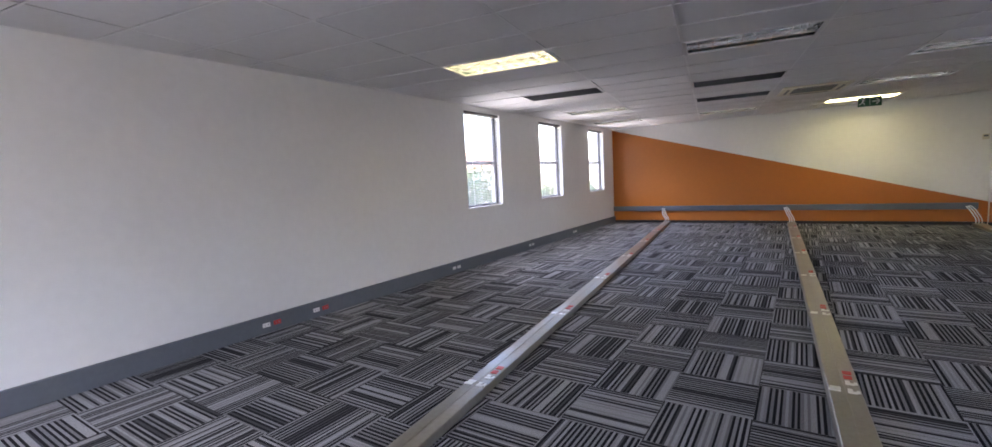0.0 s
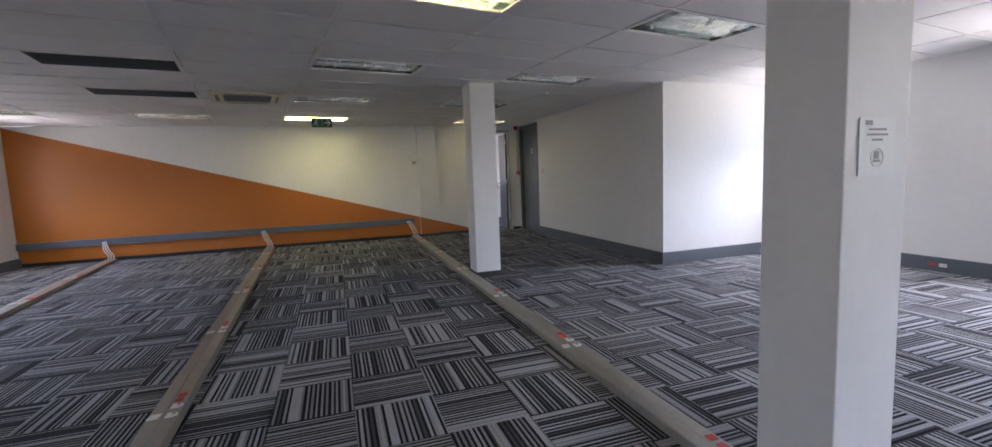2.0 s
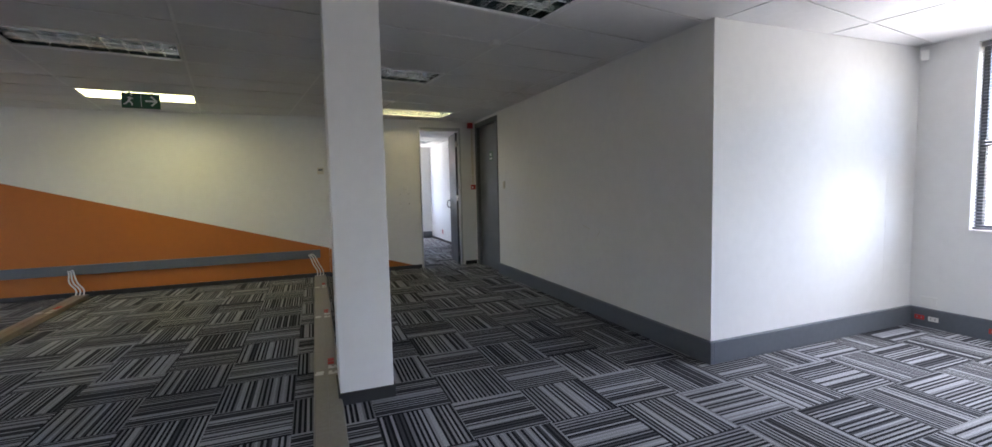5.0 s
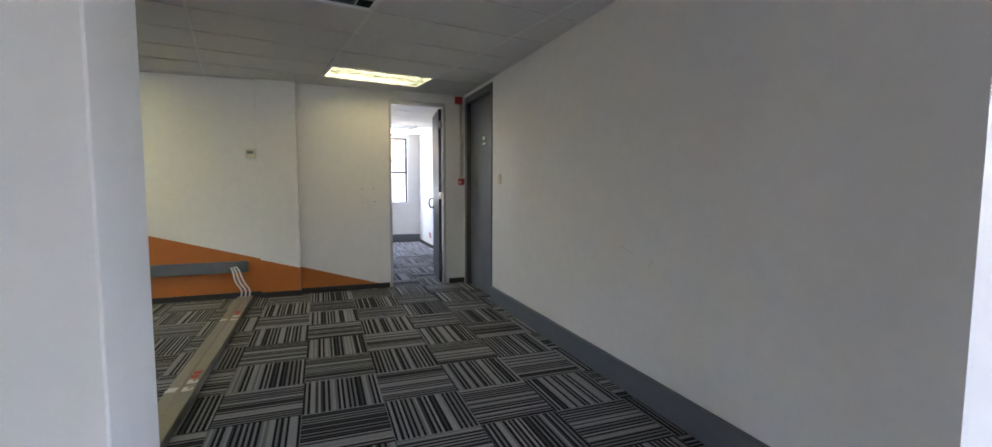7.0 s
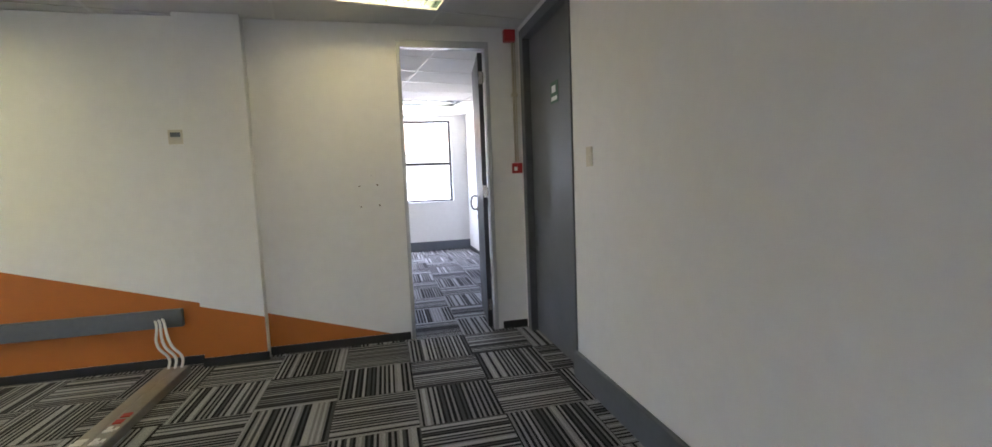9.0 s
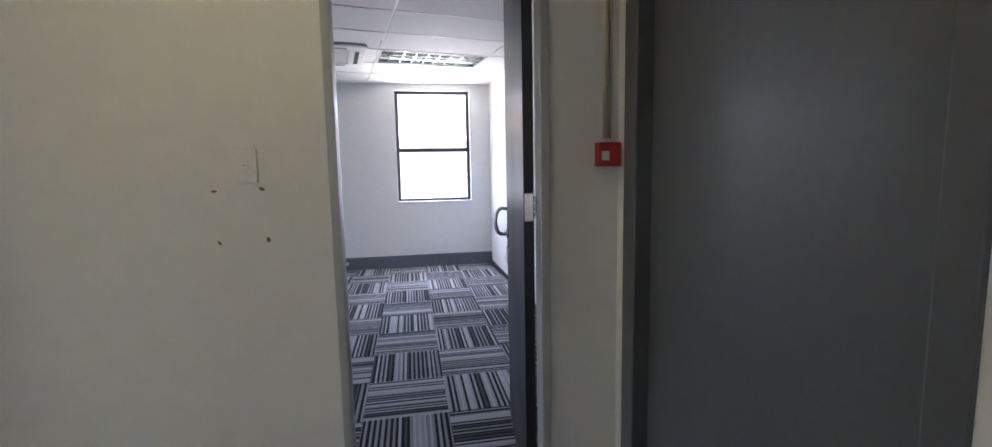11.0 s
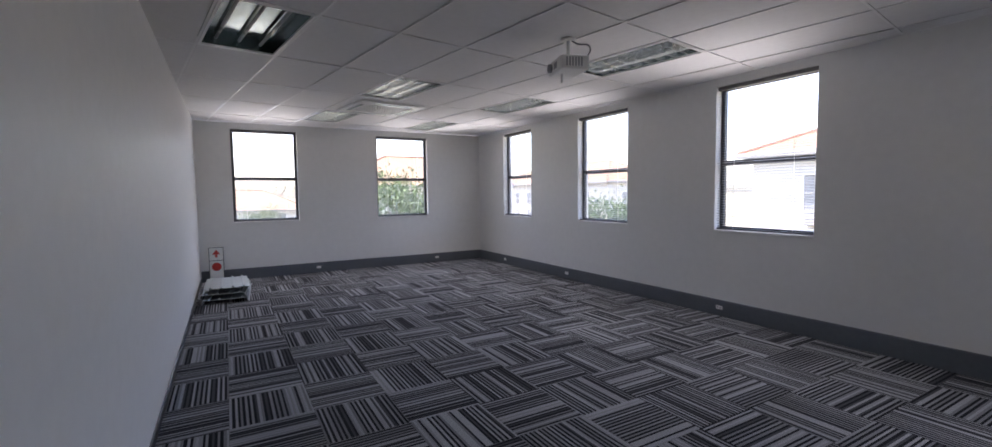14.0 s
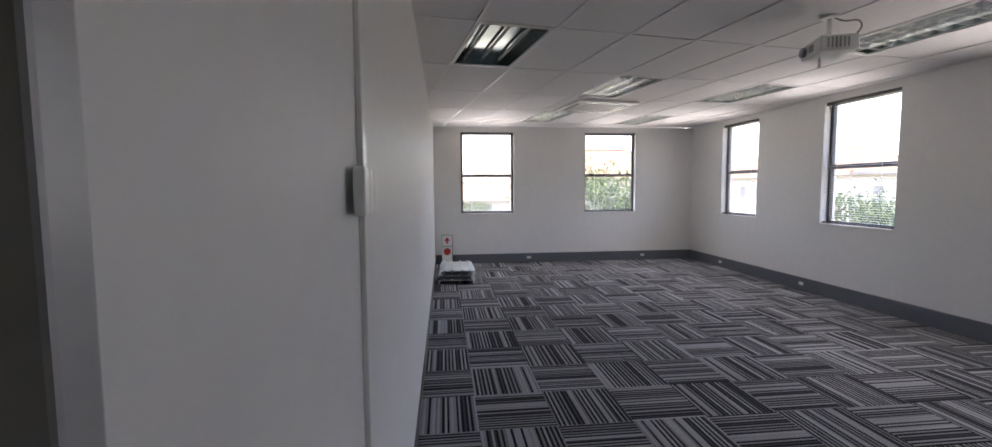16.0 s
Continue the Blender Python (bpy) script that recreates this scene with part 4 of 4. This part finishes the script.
def tree(x, y, h, r, lean=0.0, n=900, seed=1):
    rnd = random.Random(seed)
    e = empty("tree", pose(x, y, -3.6))
    bm = bmesh.new()
    top = (lean * h, 0, h * 0.55)
    cyl(bm, (0, 0, 0), top, 0.05 * h * 0.6, 10, 0.03 * h * 0.5)
    tips = []
    for k in range(9):
        a = k * 2.4
        p = (top[0] + math.cos(a) * r * rnd.uniform(0.4, 0.8), math.sin(a) * r * rnd.uniform(0.4, 0.8), h * rnd.uniform(0.6, 0.95))
        cyl(bm, (top[0] * 0.8, 0, top[2] * rnd.uniform(0.75, 1)), p, 0.012 * h, 6, 0.004 * h)
        tips.append(p)
    finish("trunk", bm, BARK, e, True)
    bm = bmesh.new()
    for k in range(n):
        t = rnd.choice(tips)
        p = Vector((rnd.gauss(t[0], r * 0.26), rnd.gauss(t[1], r * 0.26), rnd.gauss(t[2], h * 0.09)))
        m = Matrix.Translation(p) @ Euler((rnd.uniform(0, 6), rnd.uniform(0, 6), rnd.uniform(0, 6))).to_matrix().to_4x4() @ Matrix.Diagonal((1.0, 0.5, 1, 1))
        bmesh.ops.create_circle(bm, cap_ends=True, segments=5, radius=rnd.uniform(0.10, 0.22) * r * 0.22, matrix=m)
    tagged(finish("foliage", bm, LEAF, e), kind="stuff")
    tagged(e, "leafy green tree with a pale trunk", "tree", "trees outside")


tree(-15, 20.0, 5.5, 2.3, 0, 4500, 1)
tree(-40, 15.2, 4.0, 1.8, 0, 1800, 2)
tree(-14.5, 33, 4.3, 2.8, 0, 3500, 3)
e = empty("tree", pose(16.6, 8.3, -3.6))
bm = bmesh.new()
cyl(bm, (0, 0, 0), (0.3, -0.7, 4.4), 0.30, 14, 0.24)
cyl(bm, (0.3, -0.7, 4.35), (0.5, -1.35, 6.5), 0.24, 14, 0.22)
cyl(bm, (0.5, -1.35, 6.4), (0.3, -1.1, 9.0), 0.20, 12, 0.12)
cyl(bm, (0.5, -1.3, 6.3), (0.9, -2.4, 9.0), 0.16, 12, 0.10)
cyl(bm, (0.4, -1.1, 5.6), (0.6, -1.9, 4.9), 0.09, 10, 0.05)
finish("trunk", bm, BARK, e, True)
rnd = random.Random(7)
bm = bmesh.new()
for k in range(900):
    p = Vector((rnd.gauss(0.4, 1.2), rnd.gauss(-0.8, 1.5), rnd.gauss(9.3, 0.75)))
    bmesh.ops.create_circle(bm, cap_ends=True, segments=5, radius=rnd.uniform(0.05, 0.11), matrix=Matrix.Translation(p) @ Euler((rnd.uniform(0, 6), rnd.uniform(0, 6), 0)).to_matrix().to_4x4() @ Matrix.Diagonal((1.0, 0.5, 1, 1)))
tagged(finish("foliage", bm, LEAF, e), kind="stuff")
tagged(e, "leaning pale tree trunk with sparse leaves above", "tree", "trees outside")
for k in range(14):
    tree(-150 + 6 * (k % 3), -10 + 9 * k, 9, 6, 0, 160, 10 + k)

# ---- carpet tiles ----
tagged(boxes("floor", BLACK, [(XW - 0.22, YS - 0.2, -0.25, XE + 0.22, YP1, -0.004), (XW2 - 0.22, YP1, -0.25, XE2 + 0.2, YN + 0.22, -0.004)]), "striped grey carpet tiles laid quarter-turned", "floor", kind="structure")
floor = bpy.data.objects["floor"]
TILE, CARPET_TURN, TX, TY = 0.5, radians(0.0), 0.0, 0.45


def tile_mesh(seed):
    bm = bmesh.new()
    h = TILE / 2 - 0.0008
    vs = [bm.verts.new(p) for p in ((-h, -h, -0.003), (h, -h, -0.003), (h, h, -0.003), (-h, h, -0.003), (-h + 0.002, -h + 0.002, 0), (h - 0.002, -h + 0.002, 0), (h - 0.002, h - 0.002, 0), (-h + 0.002, h - 0.002, 0))]
    for q in ((4, 5, 6, 7), (0, 1, 5, 4), (1, 2, 6, 5), (2, 3, 7, 6), (3, 0, 4, 7)):
        bm.faces.new([vs[i] for i in q])
    lay = bm.loops.layers.uv.new("UVMap")
    for f in bm.faces:
        for lp in f.loops:
            lp[lay].uv = (lp.vert.co.x + seed, lp.vert.co.y)
    return bm


bm = tile_mesh(0.0)
tile_data = bpy.data.meshes.new("carpet_tile")
bm.to_mesh(tile_data)
bm.free()
tile_data.materials.append(CARPET)
rest = bmesh.new()
lay = rest.loops.layers.uv.new("UVMap")
ct, st = math.cos(CARPET_TURN), math.sin(CARPET_TURN)
rnd = random.Random(5)
cells = []
for i in range(-30, 50):
    for j in range(-30, 60):
        a, b = i * TILE + TX, j * TILE + TY
        x, y = a * ct - b * st, a * st + b * ct
        if (XW - 0.2 < x < XE + 0.2 and YS - 0.2 < y < YP0 and not (x > XA + 0.3 and y > YB + 0.3)) or (XW2 - 0.2 < x < XE2 + 0.2 and YP0 <= y < YN + 0.2):
            cells.append((x, y, (i + j) % 2))
near = sorted(cells, key=lambda c: min(math.hypot(c[0] - 4.2, (c[1] - 5.0) * 0.45), math.hypot(c[0] - 5.5, c[1] - 14.0)))[:300]
picked = set(near)
for x, y, turn in cells:
    m = pose(x, y, rnd.uniform(-0.0006, 0.0006), 0, 0, math.degrees(CARPET_TURN) + 90 * turn)
    if (x, y, turn) in picked:
        o = new("carpet_tile", tile_data)
        o.parent = floor
        o.matrix_basis = m
    else:
        s, h = rnd.uniform(0, 60), TILE / 2 - 0.001
        lo, hi = (XW2 - 0.15, XE2 + 0.15) if y > YP1 else (XW - 0.15, XE + 0.15)
        ring = [m @ Vector(p) for p in ((-h, -h, 0), (h, -h, 0), (h, h, 0), (-h, h, 0))]
        vs = [rest.verts.new((min(max(p.x, lo), hi), min(max(p.y, YS - 0.15), YN + 0.15), p.z)) for p in ring]
        f = rest.faces.new(vs)
        for lp, (u, v) in zip(f.loops, ((-h, -h), (h, -h), (h, h), (-h, h))):
            lp[lay].uv = (u + s, v)
tagged(finish("carpet_tiles_far", rest, CARPET, floor), "striped grey carpet tiles", kind="stuff")
